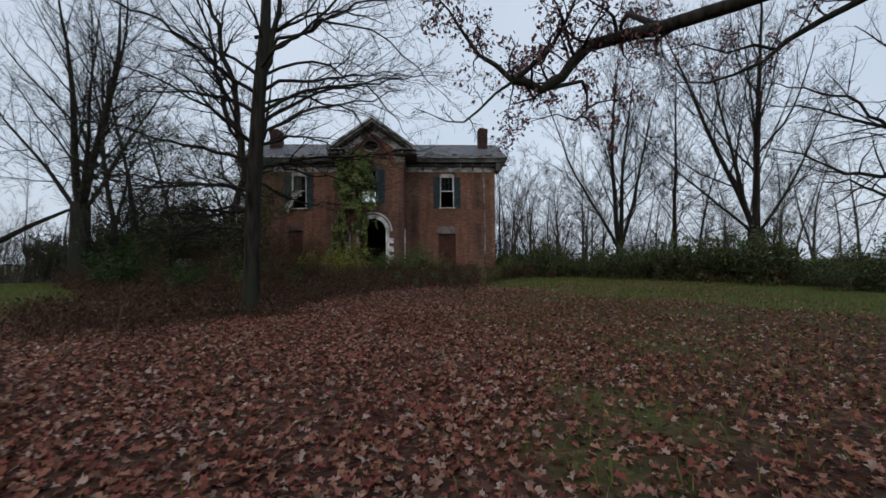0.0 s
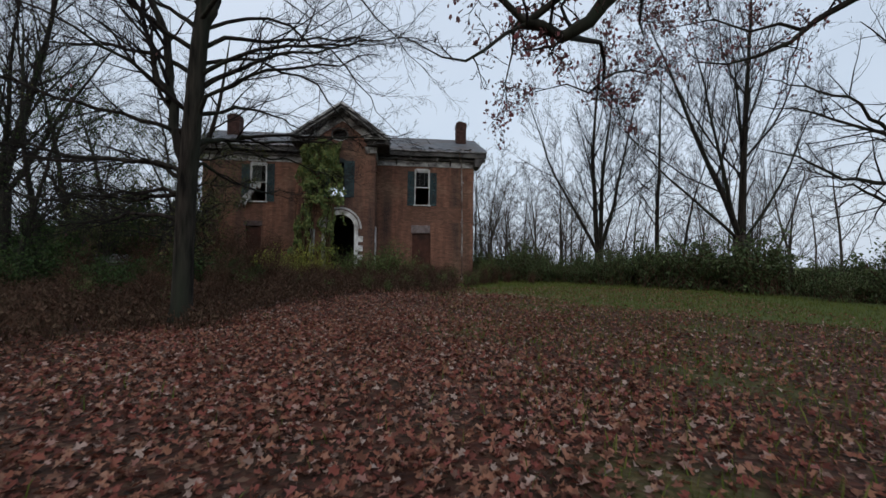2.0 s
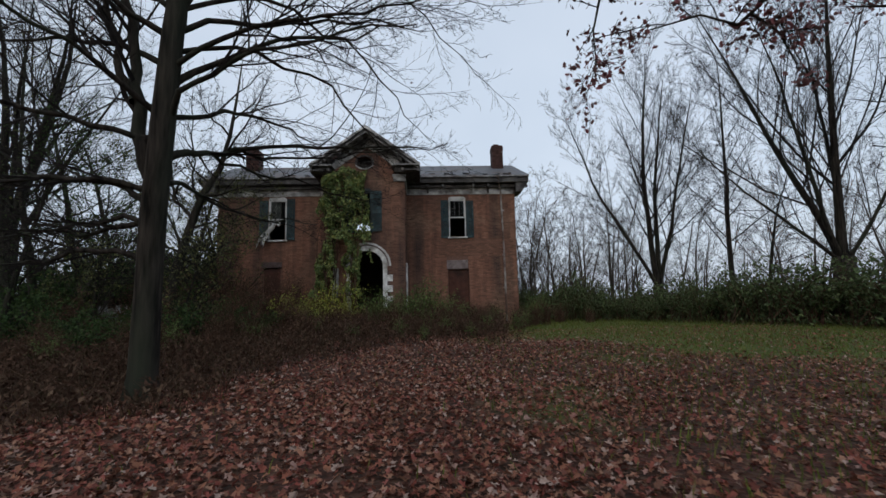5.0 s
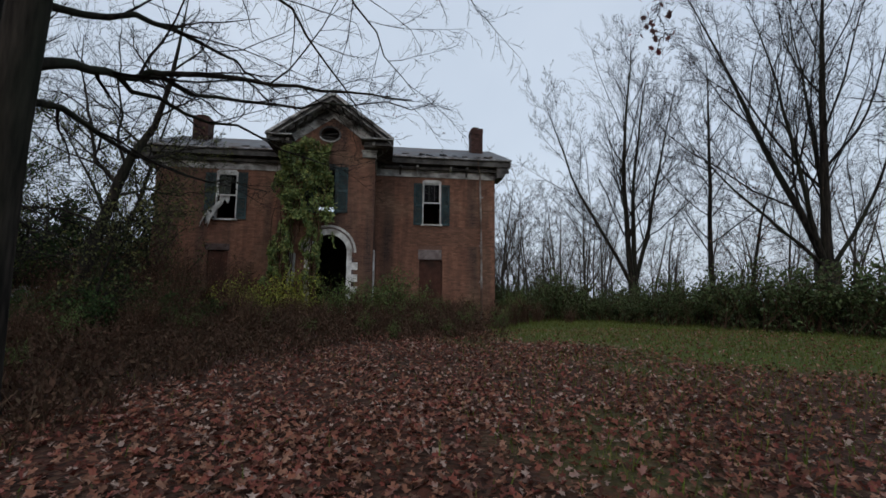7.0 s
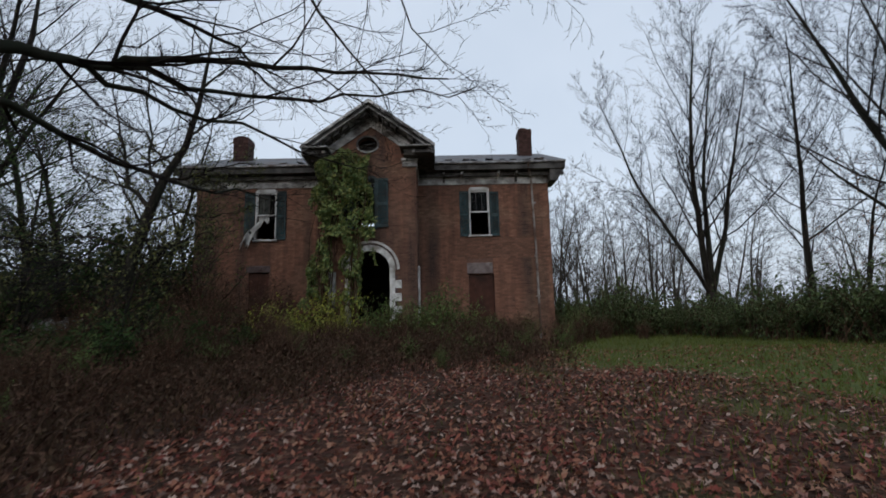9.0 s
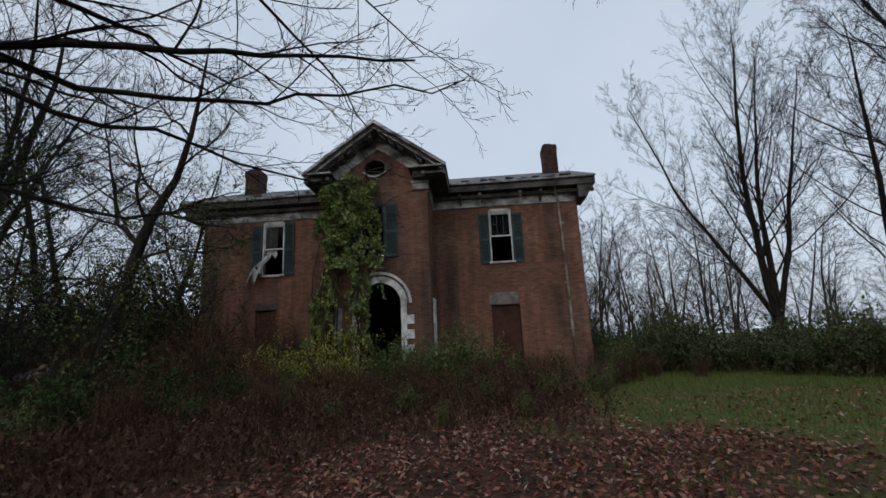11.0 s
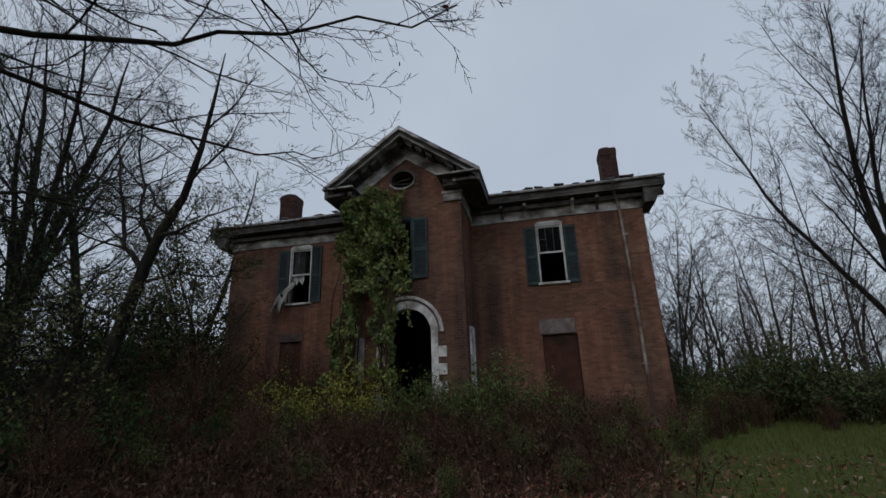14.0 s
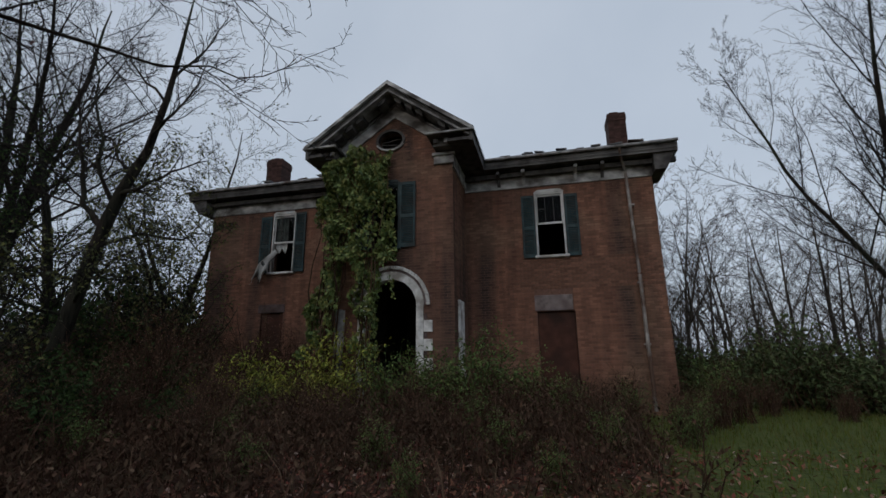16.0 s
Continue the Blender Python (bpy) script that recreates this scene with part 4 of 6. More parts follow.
def stand(seed, x, y, height, r, spec, depth=4, stems=None, lean=0.04):
    """The branches of a tree at x, y: one stem, or several that leave one foot."""
    rng = np.random.default_rng(seed)
    out = []
    z = gz(x, y) - 0.1
    if not stems:
        grow(rng, (x, y, z), (rng.normal(0, lean), rng.normal(0, lean), 1), height, r, 0, depth, out, spec)
        pts, rad, _ = out[0]
        rad[0] *= 1.35
        return out, rng
    foot = stems["foot"]
    out.append(([Vector((x, y, z)), Vector((x, y, z + foot * 0.4)), Vector((x, y, z + foot))], [r * 1.3, r * 1.02, r * 0.95], 0))
    for (dx, dy, dz), ln, rr in stems["list"]:
        sub = []
        grow(rng, (x, y, z + foot * 0.85), (dx, dy, dz), ln, rr, 0, depth - 1, sub, spec)
        out.extend((p, q, max(1, lv + 1)) for p, q, lv in sub)
    return out, rng


# the near tree beside the walk: trunk, forked stem and long reaching limbs
def near_tree():
    rng = np.random.default_rng(11)
    x, y = -3.1, 12.0
    out = []
    trunk = [Vector(p) for p in ((x, y, 0.0), (x + 0.02, y, 0.5), (x + 0.03, y, 1.8), (x + 0.05, y, 3.2), (x + 0.12, y, 4.6), (x + 0.22, y, 6.4), (x + 0.36, y + 0.05, 8.2), (x + 0.4, y + 0.1, 10.5), (x + 0.3, y + 0.1, 13.0))]
    out.append((trunk, [0.29, 0.225, 0.205, 0.205, 0.2, 0.18, 0.15, 0.1, 0.045], 0))
    limb_spec = dict(fine=0.004, wander=0.09, rise=(0.0, 0.0, 0.015, 0.02), count=(9, 7, 7, 5), start=(0.16, 0.15, 0.12, 0.1), angle=(0.75, 0.7, 0.7, 0.7), ratio=(0.5, 0.48, 0.46, 0.45), thin=(0.42, 0.45, 0.5, 0.6))

    def limb(pts, r0, r1, kids=10, seed=0, reach=0.42):
        ends = [Vector(p) for p in pts]
        g1 = np.random.default_rng(seed + 90)
        pts = [ends[0]]
        for a, c in zip(ends, ends[1:]):
            seg = (c - a).length
            for u in (0.33, 0.67):
                pts.append(a.lerp(c, u) + Vector(g1.normal(0, 0.035 * seg + 0.012, 3)))
            pts.append(c)
        n = len(pts)
        out.append((pts, [r0 + (r1 - r0) * (i / (n - 1)) ** 0.8 for i in range(n)], 1))
        total = sum((pts[i + 1] - pts[i]).length for i in range(n - 1))
        g2 = np.random.default_rng(seed + 50)
        for k in range(kids):
            u = 0.2 + 0.8 * (k + g2.uniform(0.2, 0.8)) / kids
            i = min(int(u * (n - 1)), n - 2)
            q = pts[i].lerp(pts[i + 1], u * (n - 1) - i)
            dd = (pts[i + 1] - pts[i]).normalized()
            sidev = dd.cross(Vector((0, 0, 1))).normalized() * (1 if k % 2 else -1)
            nd = dd * 0.75 + sidev * g2.uniform(0.3, 0.9) + Vector((0, 0, g2.uniform(-0.28, 0.35)))
            grow(g2, q, nd, total * reach * g2.uniform(0.6, 1.15) * (1.1 - 0.5 * u), max(0.008, (r0 + (r1 - r0) * u) * 0.5), 2, 4, out, limb_spec)
    limb([(x + 0.05, y, 4.15), (-2.85, 12.6, 4.4), (-2.65, 13.25, 4.58), (-2.2, 13.4, 4.73), (-0.74, 14.0, 4.95), (0.3, 14.5, 5.15), (1.6, 15.0, 5.3)], 0.085, 0.012, 13, 1)
    limb([(-2.65, 13.2, 4.55), (-2.1, 14.0, 4.38), (-1.2, 15.1, 4.42), (-0.3, 16.1, 4.3), (0.3, 17.0, 4.5)], 0.04, 0.006, 10, 2)
    limb([(-2.6, 13.3, 4.6), (-1.9, 14.6, 4.95), (-0.6, 15.6, 5.25), (0.65, 16.2, 5.7), (2.2, 16.6, 6.0)], 0.045, 0.01, 9, 3)
    limb([(x + 0.05, y, 3.7), (-3.0, 12.7, 3.85), (-2.7, 13.8, 3.6), (-2.0, 15.0, 3.5), (-1.4, 16.4, 3.7)], 0.06, 0.01, 9, 4)
    limb([(x + 0.12, y, 5.2), (-2.4, 12.3, 5.9), (-1.3, 12.6, 6.6), (0.0, 12.9, 7.0), (1.4, 13.3, 7.4)], 0.075, 0.012, 12, 5)
    limb([(x + 0.1, y, 4.7), (-2.3, 11.7, 5.3), (-1.2, 11.4, 5.7), (-0.1, 11.4, 5.9), (1.2, 11.6, 6.3)], 0.065, 0.01, 11, 6)
    limb([(x + 0.2, y, 6.3), (-2.62, 12.1, 7.3), (-2.4, 12.2, 8.8), (-2.05, 12.3, 10.6), (-1.6, 12.4, 12.4)], 0.13, 0.04, 13, 7)
    limb([(x, y, 3.3), (-3.7, 11.9, 3.65), (-5.0, 11.7, 3.7), (-6.6, 11.6, 3.9), (-8.2, 11.8, 4.4)], 0.065, 0.012, 11, 8)
    limb([(x, y, 3.0), (-3.9, 12.3, 3.1), (-5.2, 12.7, 3.0), (-6.8, 13.1, 2.9), (-8.0, 13.3, 3.1)], 0.055, 0.01, 10, 9)
    limb([(x, y, 3.7), (-3.38, 12.0, 4.5), (-3.5, 12.0, 5.4), (-3.58, 12.0, 6.6), (-4.0, 12.05, 7.8), (-4.35, 12.1, 9.0), (-4.9, 12.2, 11.0)], 0.14, 0.04, 14, 10, 0.34)
    limb([(-3.48, 12.0, 5.1), (-3.85, 12.1, 5.8), (-4.1, 12.15, 6.7), (-4.32, 12.2, 7.9), (-4.8, 12.3, 9.2), (-5.4, 12.4, 10.6)], 0.085, 0.02, 10, 12, 0.36)
    limb([(x, y, 2.6), (-3.6, 12.9, 2.7), (-4.3, 14.2, 2.5), (-5.4, 15.6, 2.4)], 0.04, 0.008, 8, 13)
    limb([(x, y, 4.9), (-3.6, 11.2, 5.4), (-4.3, 10.2, 5.8), (-5.6, 9.3, 6.2)], 0.06, 0.01, 9, 14)
    limb([(x + 0.3, y, 6.8), (-1.6, 12.8, 7.6), (-0.2, 13.8, 7.4), (0.9, 14.6, 6.4), (1.7, 15.2, 5.5)], 0.05, 0.006, 12, 15, 0.36)
    limb([(x + 0.3, y, 7.4), (-1.4, 12.3, 8.6), (0.2, 12.8, 8.6), (1.6, 13.6, 7.8), (2.8, 14.4, 6.8)], 0.05, 0.006, 12, 16, 0.36)
    limb([(x + 0.25, y, 6.0), (-1.8, 13.0, 6.6), (-0.6, 14.4, 6.6), (0.2, 15.6, 5.8), (0.7, 16.4, 5.1)], 0.05, 0.006, 12, 17, 0.36)
    for k, (z, reach, az, up, droop) in enumerate(((5.6, 5.2, -8, 0.5, 0.11), (6.2, 5.0, 22, 0.62, 0.12), (6.8, 5.6, -30, 0.65, 0.12), (7.4, 5.2, 8, 0.8, 0.13), (8.0, 4.6, 40, 0.8, 0.12), (7.0, 4.4, 150, 0.6, 0.08),
                                                 (5.8, 4.6, 172, 0.4, 0.07), (3.5, 4.4, 195, 0.12, 0.03), (2.9, 3.8, 160, 0.1, 0.03), (4.4, 4.8, 205, 0.25, 0.05), (6.4, 4.2, 215, 0.6, 0.07), (4.9, 4.2, 60, 0.35, 0.06), (2.4, 3.0, 185, 0.05, 0.02))):
        a = radians(az)
        pts = [(x + 0.1 + math.cos(a) * reach * u, y + math.sin(a) * reach * u, z + reach * (up * u - droop * 5 * u * u * 0.6) + 0.12 * math.sin(u * 7 + k)) for u in (0, 0.2, 0.42, 0.62, 0.82, 1.0)]
        limb(pts, 0.06, 0.008, 11, 20 + k, 0.5)
    lv = leaves_on(out, rng, 90, 0.075, (3, 4))
    tree("bare_tree", x, y, out, "tall bare tree with forked trunk and long low limbs", leaves=(lv, OAKLEAF))


near_tree()


# the oak whose leafy limb hangs over the start of the walk
def oak():
    rng = np.random.default_rng(21)
    x, y = 11.5, 2.6
    out = [([Vector(p) for p in ((x, y, -0.1), (x, y, 0.6), (x - 0.05, y, 2.5), (x - 0.1, y + 0.1, 5.0), (x, y + 0.1, 8.0), (x + 0.1, y, 12.0))], [0.75, 0.52, 0.45, 0.42, 0.3, 0.12], 0)]
    sp = dict(fine=0.005, ends=2, wander=0.15, rise=(0, 0.0, 0.0, 0.0), count=(8, 6, 5, 4), start=(0.15, 0.15, 0.12, 0.1), angle=(0.8, 0.8, 0.8, 0.8), ratio=(0.5, 0.5, 0.5, 0.5), thin=(0.45, 0.5, 0.5, 0.6))

    def limb(pts, r0, r1, kids, seed, size=1.0):
        pts = [Vector(p) for p in pts]
        n = len(pts)
        out.append((pts, [r0 + (r1 - r0) * i / (n - 1) for i in range(n)], 1))
        g2 = np.random.default_rng(seed)
        for k in range(kids):
            u = 0.3 + 0.7 * (k + g2.uniform(0.2, 0.8)) / kids
            i = min(int(u * (n - 1)), n - 2)
            q = pts[i].lerp(pts[i + 1], u * (n - 1) - i)
            dd = (pts[i + 1] - pts[i]).normalized()
            nd = dd * 0.5 + Vector((g2.normal(0, 0.5), g2.normal(0, 0.5), g2.normal(0.3, 0.5)))
            grow(g2, q, nd, size * g2.uniform(0.8, 1.7), max(0.01, (r0 + (r1 - r0) * u) * 0.4), 2, 4, out, sp)
    limb([(11.4, 2.7, 4.8), (10.4, 4.4, 5.9), (8.8, 6.0, 6.3), (7.2, 6.8, 6.0), (6.06, 7.0, 5.7), (5.32, 7.0, 5.52), (4.72, 7.0, 5.34), (4.42, 7.0, 5.04), (4.23, 7.0, 4.78), (3.85, 7.0, 4.54), (3.56, 7.0, 4.68), (3.34, 7.0, 4.7)], 0.15, 0.065, 14, 31, 0.8)
    limb([(3.34, 7.0, 4.7), (3.04, 7.0, 4.98), (2.75, 7.0, 5.15), (2.51, 7.05, 5.52), (2.23, 7.1, 6.0), (1.86, 7.1, 6.4)], 0.05, 0.012, 11, 37, 0.7)
    limb([(3.36, 7.0, 4.7), (3.65, 6.95, 4.93), (3.99, 6.9, 5.22), (4.26, 6.85, 5.7), (4.5, 6.8, 6.25)], 0.055, 0.025, 9, 38, 0.7)
    limb([(3.56, 7.0, 4.7), (3.66, 8.2, 5.5), (3.86, 9.5, 6.0), (3.95, 9.95, 5.75), (3.85, 10.1, 5.2), (3.9, 10.2, 4.75)], 0.04, 0.006, 12, 39, 0.7)
    limb([(3.9, 7.0, 4.56), (4.5, 7.8, 4.95), (5.2, 8.7, 5.4), (5.44, 9.05, 5.25), (5.46, 9.15, 4.92), (5.2, 9.2, 4.7), (4.8, 9.25, 4.86), (4.2, 9.3, 4.7)], 0.05, 0.007, 9, 33, 0.5)
    limb([(5.46, 9.15, 4.95), (5.75, 9.2, 5.12), (6.1, 9.25, 5.2), (6.5, 9.3, 5.15)], 0.03, 0.008, 6, 40, 0.5)
    limb([(5.35, 9.15, 4.8), (5.7, 9.2, 4.6), (5.9, 9.25, 4.25)], 0.022, 0.007, 3, 41, 0.4)
    limb([(11.4, 2.7, 5.4), (13.2, 6.0, 7.4), (13.6, 9.5, 8.4), (12.6, 10.8, 8.0), (11.9, 11.1, 7.6), (11.2, 11.1, 7.0), (10.4, 11.2, 6.65), (9.7, 11.3, 6.45), (8.9, 11.4, 6.5)], 0.13, 0.012, 14, 34)
    limb([(11.6, 11.1, 7.3), (11.0, 11.2, 7.5), (10.3, 11.3, 7.3), (9.4, 11.4, 7.6), (8.5, 11.5, 7.4)], 0.05, 0.01, 10, 42, 0.8)
    limb([(6.06, 7.0, 5.7), (5.9, 8.0, 6.5), (6.3, 9.2, 6.9), (6.9, 10.4, 6.8), (7.6, 11.4, 7.0)], 0.07, 0.012, 12, 35)
    limb([(11.5, 2.7, 6.5), (12.6, 1.0, 8.0), (13.8, -1.0, 9.2)], 0.18, 0.05, 5, 36)
    lv = leaves_on(out, rng, 4200, 0.085, (2, 3, 4), far=0.08)
    limb([(3.34, 7.0, 4.68), (2.97, 6.6, 4.32), (2.62, 6.1, 3.86), (2.36, 5.8, 3.58), (2.1, 5.7, 3.56), (1.75, 5.6, 3.68)], 0.028, 0.005, 4, 32, 0.25)
    tree("oak_tree", x, y, out, "large oak with a crooked limb of red-brown leaves", leaves=(lv, OAKLEAF))


oak()

# the trees beyond the lawn and behind the thicket
b, _ = stand(41, 17.6, 34.9, 14.0, 0.36, VASE, 5, dict(foot=2.2, list=[((-0.06, 0, 1), 16.5, 0.22), ((0.12, 0.1, 1), 15.5, 0.2), ((-0.52, 0.0, 1), 14.5, 0.14), ((0.3, -0.05, 1), 14.5, 0.17)]))
tree("bare_tree", 17.6, 34.9, b, "bare tree of several stems rising behind the hedge", "bare trees beyond the lawn")
b, _ = stand(42, 18.9, 29.3, 15.0, 0.17, TALL, 4)
tree("bare_tree", 18.9, 29.3, b, "slim straight bare tree behind the hedge", "bare trees beyond the lawn")
b, rr = stand(43, 21.3, 24.8, 14.0, 0.46, dict(VASE, count=(15, 8, 6, 4)), 5, dict(foot=3.0, list=[((0.03, 0, 1), 16.5, 0.25), ((-0.22, 0.05, 1), 15.0, 0.2), ((-0.42, -0.15, 1), 13.0, 0.14), ((0.2, 0.1, 1), 14.0, 0.16), ((-0.75, -0.1, 0.8), 9.5, 0.1), ((0.6, -0.2, 1), 10.0, 0.11)]))
tree("bare_tree", 21.3, 24.8, b, "stout many-stemmed bare tree behind the hedge", "bare trees beyond the lawn")
# a spreading tree at the end of the hedge, its long boughs drooping over the lawn
b = [([Vector(p) for p in ((23.6, 16.6, 0.0), (23.6, 16.6, 0.8), (23.5, 16.6, 3.0), (23.4, 16.6, 5.2), (23.5, 16.6, 7.5), (23.4, 16.5, 10.5), (23.3, 16.5, 13.5))], [0.5, 0.36, 0.32, 0.28, 0.2, 0.12, 0.05], 0)]
bs = dict(SPREAD, fine=0.005, count=(9, 6, 5, 3), rise=(0.0, 0.01, 0.01, 0.0))
for k, pts in enumerate((((23.5, 16.6, 4.6), (22.0, 16.8, 6.0), (20.6, 16.8, 7.2), (19.2, 16.8, 8.2), (17.6, 17.0, 8.6), (16.0, 17.2, 8.9)), ((23.5, 16.6, 4.0), (21.8, 17.4, 5.0), (20.2, 18.0, 5.2), (18.6, 18.4, 6.2), (17.0, 18.8, 6.6)),
                         ((23.5, 16.6, 3.4), (21.8, 16.2, 4.1), (20.0, 16.2, 4.0), (18.4, 16.0, 4.6), (16.8, 16.0, 4.4)), ((23.4, 16.6, 6.2), (22.0, 16.0, 8.0), (20.4, 15.8, 9.6), (18.6, 15.8, 10.6)),
                         ((23.5, 16.6, 5.5), (22.6, 18.4, 7.4), (21.2, 20.2, 8.8), (19.4, 21.6, 9.6)), ((23.5, 16.6, 7.0), (24.6, 15.6, 9.0), (25.8, 14.8, 10.8)), ((23.5, 16.6, 5.0), (23.4, 14.4, 6.4), (22.6, 12.4, 7.4), (21.4, 10.8, 8.0)))):
    bough(b, pts, 0.13, 0.015, 13, 600 + k, bs, 0.4)
tree("bare_tree", 23.6, 16.6, b, "spreading bare tree with long wandering boughs", "bare trees beyond the lawn")
b, rr = stand(44, 18.6, 26.2, 8.5, 0.11, dict(SPREAD, rise=(0.02, 0.06, 0.04, 0.0), angle=(0.8, 0.7, 0.7, 0.7)), 3)
tree("sapling", 18.6, 26.2, b, "young tree holding a few russet leaves", leaves=(leaves_on(b, rr, 700, 0.085, (2, 3)), RUSSET))
b, _ = stand(45, -18.3, 26.2, 15.0, 0.52, dict(VASE, rise=(0.03, 0.06, 0.06, 0.04), angle=(0.75, 0.65, 0.65, 0.65)), 4, dict(foot=4.8, list=[((-0.1, 0, 1), 14.5, 0.25), ((0.1, 0.05, 1), 15.0, 0.27), ((0.42, -0.05, 1), 13.5, 0.2), ((0.8, -0.1, 1), 11.0, 0.14), ((-0.7, 0.1, 0.9), 10.5, 0.14), ((0.3, -0.45, 1), 12.0, 0.15)]))
tree("bare_tree", -18.3, 26.2, b, "large dark bare tree with a low fork", "bare trees beside the thicket")


fallen_trunk = thing("fallen_trunk", -26.5, 25.4, gz(-26.5, 25.4), "dark dead trunk leaning against the large tree", "dead tree")
part("stem", Shape().tube([(-27.5, 25.3, 0.0), (-25.0, 25.4, 1.4), (-22.6, 25.5, 2.6), (-20.6, 25.6, 3.7), (-18.6, 25.7, 4.6)], [0.2, 0.19, 0.16, 0.13, 0.08], 9), BARK, fallen_trunk, smooth=True)
part("broken_branch", Shape().tube([(-23.0, 25.5, 2.4), (-22.2, 25.2, 3.4), (-21.8, 25.0, 4.4)], [0.07, 0.05, 0.02], 6), BARK, fallen_trunk, smooth=True)


def leaning_tree():
    """The dark tree before the house's corner: a leaning, kinked trunk with tangled boughs."""
    x, y = -8.6, 22.0
    rng = np.random.default_rng(46)
    sp = dict(SPREAD, fine=0.005, ends=1, wander=0.13, count=(9, 7, 6, 4), rise=(0.0, 0.02, 0.02, 0.02))
    out = [([Vector(p) for p in ((x, y, 0.1), (-8.35, y, 1.8), (-8.0, y, 3.3), (-7.45, y, 5.2), (-7.15, y, 6.0), (-6.55, y, 7.0), (-6.2, y, 8.4), (-6.0, y, 9.8), (-5.8, y, 11.6))], [0.24, 0.19, 0.17, 0.15, 0.13, 0.1, 0.075, 0.05, 0.015], 0)]
    upper = ((0.09, ((-7.5, 22.0, 5.0), (-8.2, 21.9, 5.7), (-8.3, 21.8, 6.8), (-8.6, 21.7, 8.2), (-8.7, 21.6, 9.8))), (0.07, ((-7.2, 22.0, 5.9), (-6.4, 21.8, 5.9), (-5.4, 21.7, 6.2), (-4.3, 21.6, 6.3))),
            (0.06, ((-7.3, 22.0, 5.6), (-7.3, 21.4, 6.6), (-7.2, 21.0, 8.0), (-7.0, 20.6, 9.6))), (0.05, ((-7.9, 22.0, 3.7), (-8.9, 21.7, 4.1), (-10.0, 21.5, 4.0), (-11.2, 21.2, 4.3))),
            (0.05, ((-8.0, 22.0, 3.2), (-7.0, 21.5, 3.7), (-6.0, 21.0, 3.7), (-5.0, 20.7, 4.0))), (0.045, ((-8.2, 22.0, 2.4), (-9.2, 21.3, 2.7), (-10.2, 20.8, 2.6), (-11.0, 20.2, 2.9))))
    lower = ((0.05, ((-7.6, 22.0, 4.6), (-6.8, 22.4, 5.0), (-6.0, 22.9, 4.9), (-5.2, 23.3, 5.3))), (0.05, ((-6.5, 22.0, 7.1), (-5.8, 21.7, 7.6), (-5.0, 21.5, 8.0), (-4.4, 21.3, 8.7))),
            (0.05, ((-6.9, 22.0, 6.4), (-7.8, 22.2, 7.3), (-8.6, 22.3, 7.9), (-9.6, 22.5, 8.8))), (0.045, ((-6.2, 22.0, 8.3), (-7.0, 21.8, 9.2), (-7.5, 21.7, 10.4))), (0.04, ((-6.1, 22.0, 9.0), (-5.3, 22.1, 9.8), (-4.8, 22.2, 10.8))),
            (0.04, ((-8.1, 22.0, 2.9), (-8.4, 20.9, 3.2), (-8.9, 19.8, 3.1), (-9.6, 18.9, 3.3))))
    for k, (r, pts) in enumerate(upper + lower):
        bough(out, pts, r, 0.01, 16, 700 + k, sp, 0.5)
    low = [q for q in out if q[0][0].z < 6.6]
    tree("leaning_tree", x, y, out, "dark leaning tree with tangled boughs and sparse green leaves", leaves=(leaves_on(low, rng, 4600, 0.08, (3, 4), far=0.1), THICKET))


leaning_tree()
THICK = dict(SPREAD, fine=0.006, count=(28, 8, 6, 3), start=(0.12, 0.12, 0.12, 0.1), ratio=(0.36, 0.5, 0.48, 0.45), rise=(0.03, 0.08, 0.03, 0.0))
for k, (x, y, h, r, lx, n, leaf) in enumerate(((-9.6, 26.2, 8.5, 0.12, 0.1, 3800, THICKET), (-11.8, 24.2, 10.0, 0.15, 0.06, 2200, DARK_GREEN),
                                            (-7.6, 24.8, 6.8, 0.09, 0.02, 3000, THICKET), (-12.9, 20.4, 8.0, 0.12, -0.05, 1500, DARK_GREEN), (-6.4, 19.4, 3.6, 0.06, -0.06, 900, THICKET), (-13.8, 23.0, 12.0, 0.17, 0.08, 700, THICKET), (-15.2, 27.4, 13.0, 0.2, -0.04, 500, THICKET), (-11.0, 27.8, 11.0, 0.15, 0.0, 900, THICKET), (-10.4, 21.0, 6.5, 0.09, 0.1, 1600, DARK_GREEN))):
    rng = np.random.default_rng(146 + k)
    b = []
    grow(rng, (x, y, gz(x, y) - 0.1), (lx, -0.03, 1), h, r, 0, 3, b, THICK)
    tree("thicket_tree", x, y, b, "dark twiggy tree with sparse yellow-green leaves" if leaf is THICKET else "dark twiggy tree with sparse green leaves", "trees of the thicket", leaves=(leaves_on(b, rng, n, 0.085, (2, 3), far=0.1), leaf))

# farther trees, of five builds
FAR = []
for k, (spec, h, r) in enumerate(((VASE, 9.5, 0.12), (TALL, 10, 0.09), (SPREAD, 8.5, 0.1), (SPREAD, 7.5, 0.08), (VASE, 8, 0.09))):
    sp = dict(spec, fine=0.008, ends=1, steps=(7, 4, 2, 1), count=(14, 7, 6, 3), rise=(0.03, 0.06, 0.05, 0.03), angle=(0.8, 0.7, 0.7, 0.7), start=(0.12, 0.1, 0.1, 0.1))
    b, _ = stand(60 + k, 60.0 + 6 * k, 90.0, h, r, sp, 3)
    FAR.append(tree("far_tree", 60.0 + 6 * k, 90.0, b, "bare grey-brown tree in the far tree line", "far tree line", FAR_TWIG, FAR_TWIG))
far_rng = np.random.default_rng(8)
spots = []
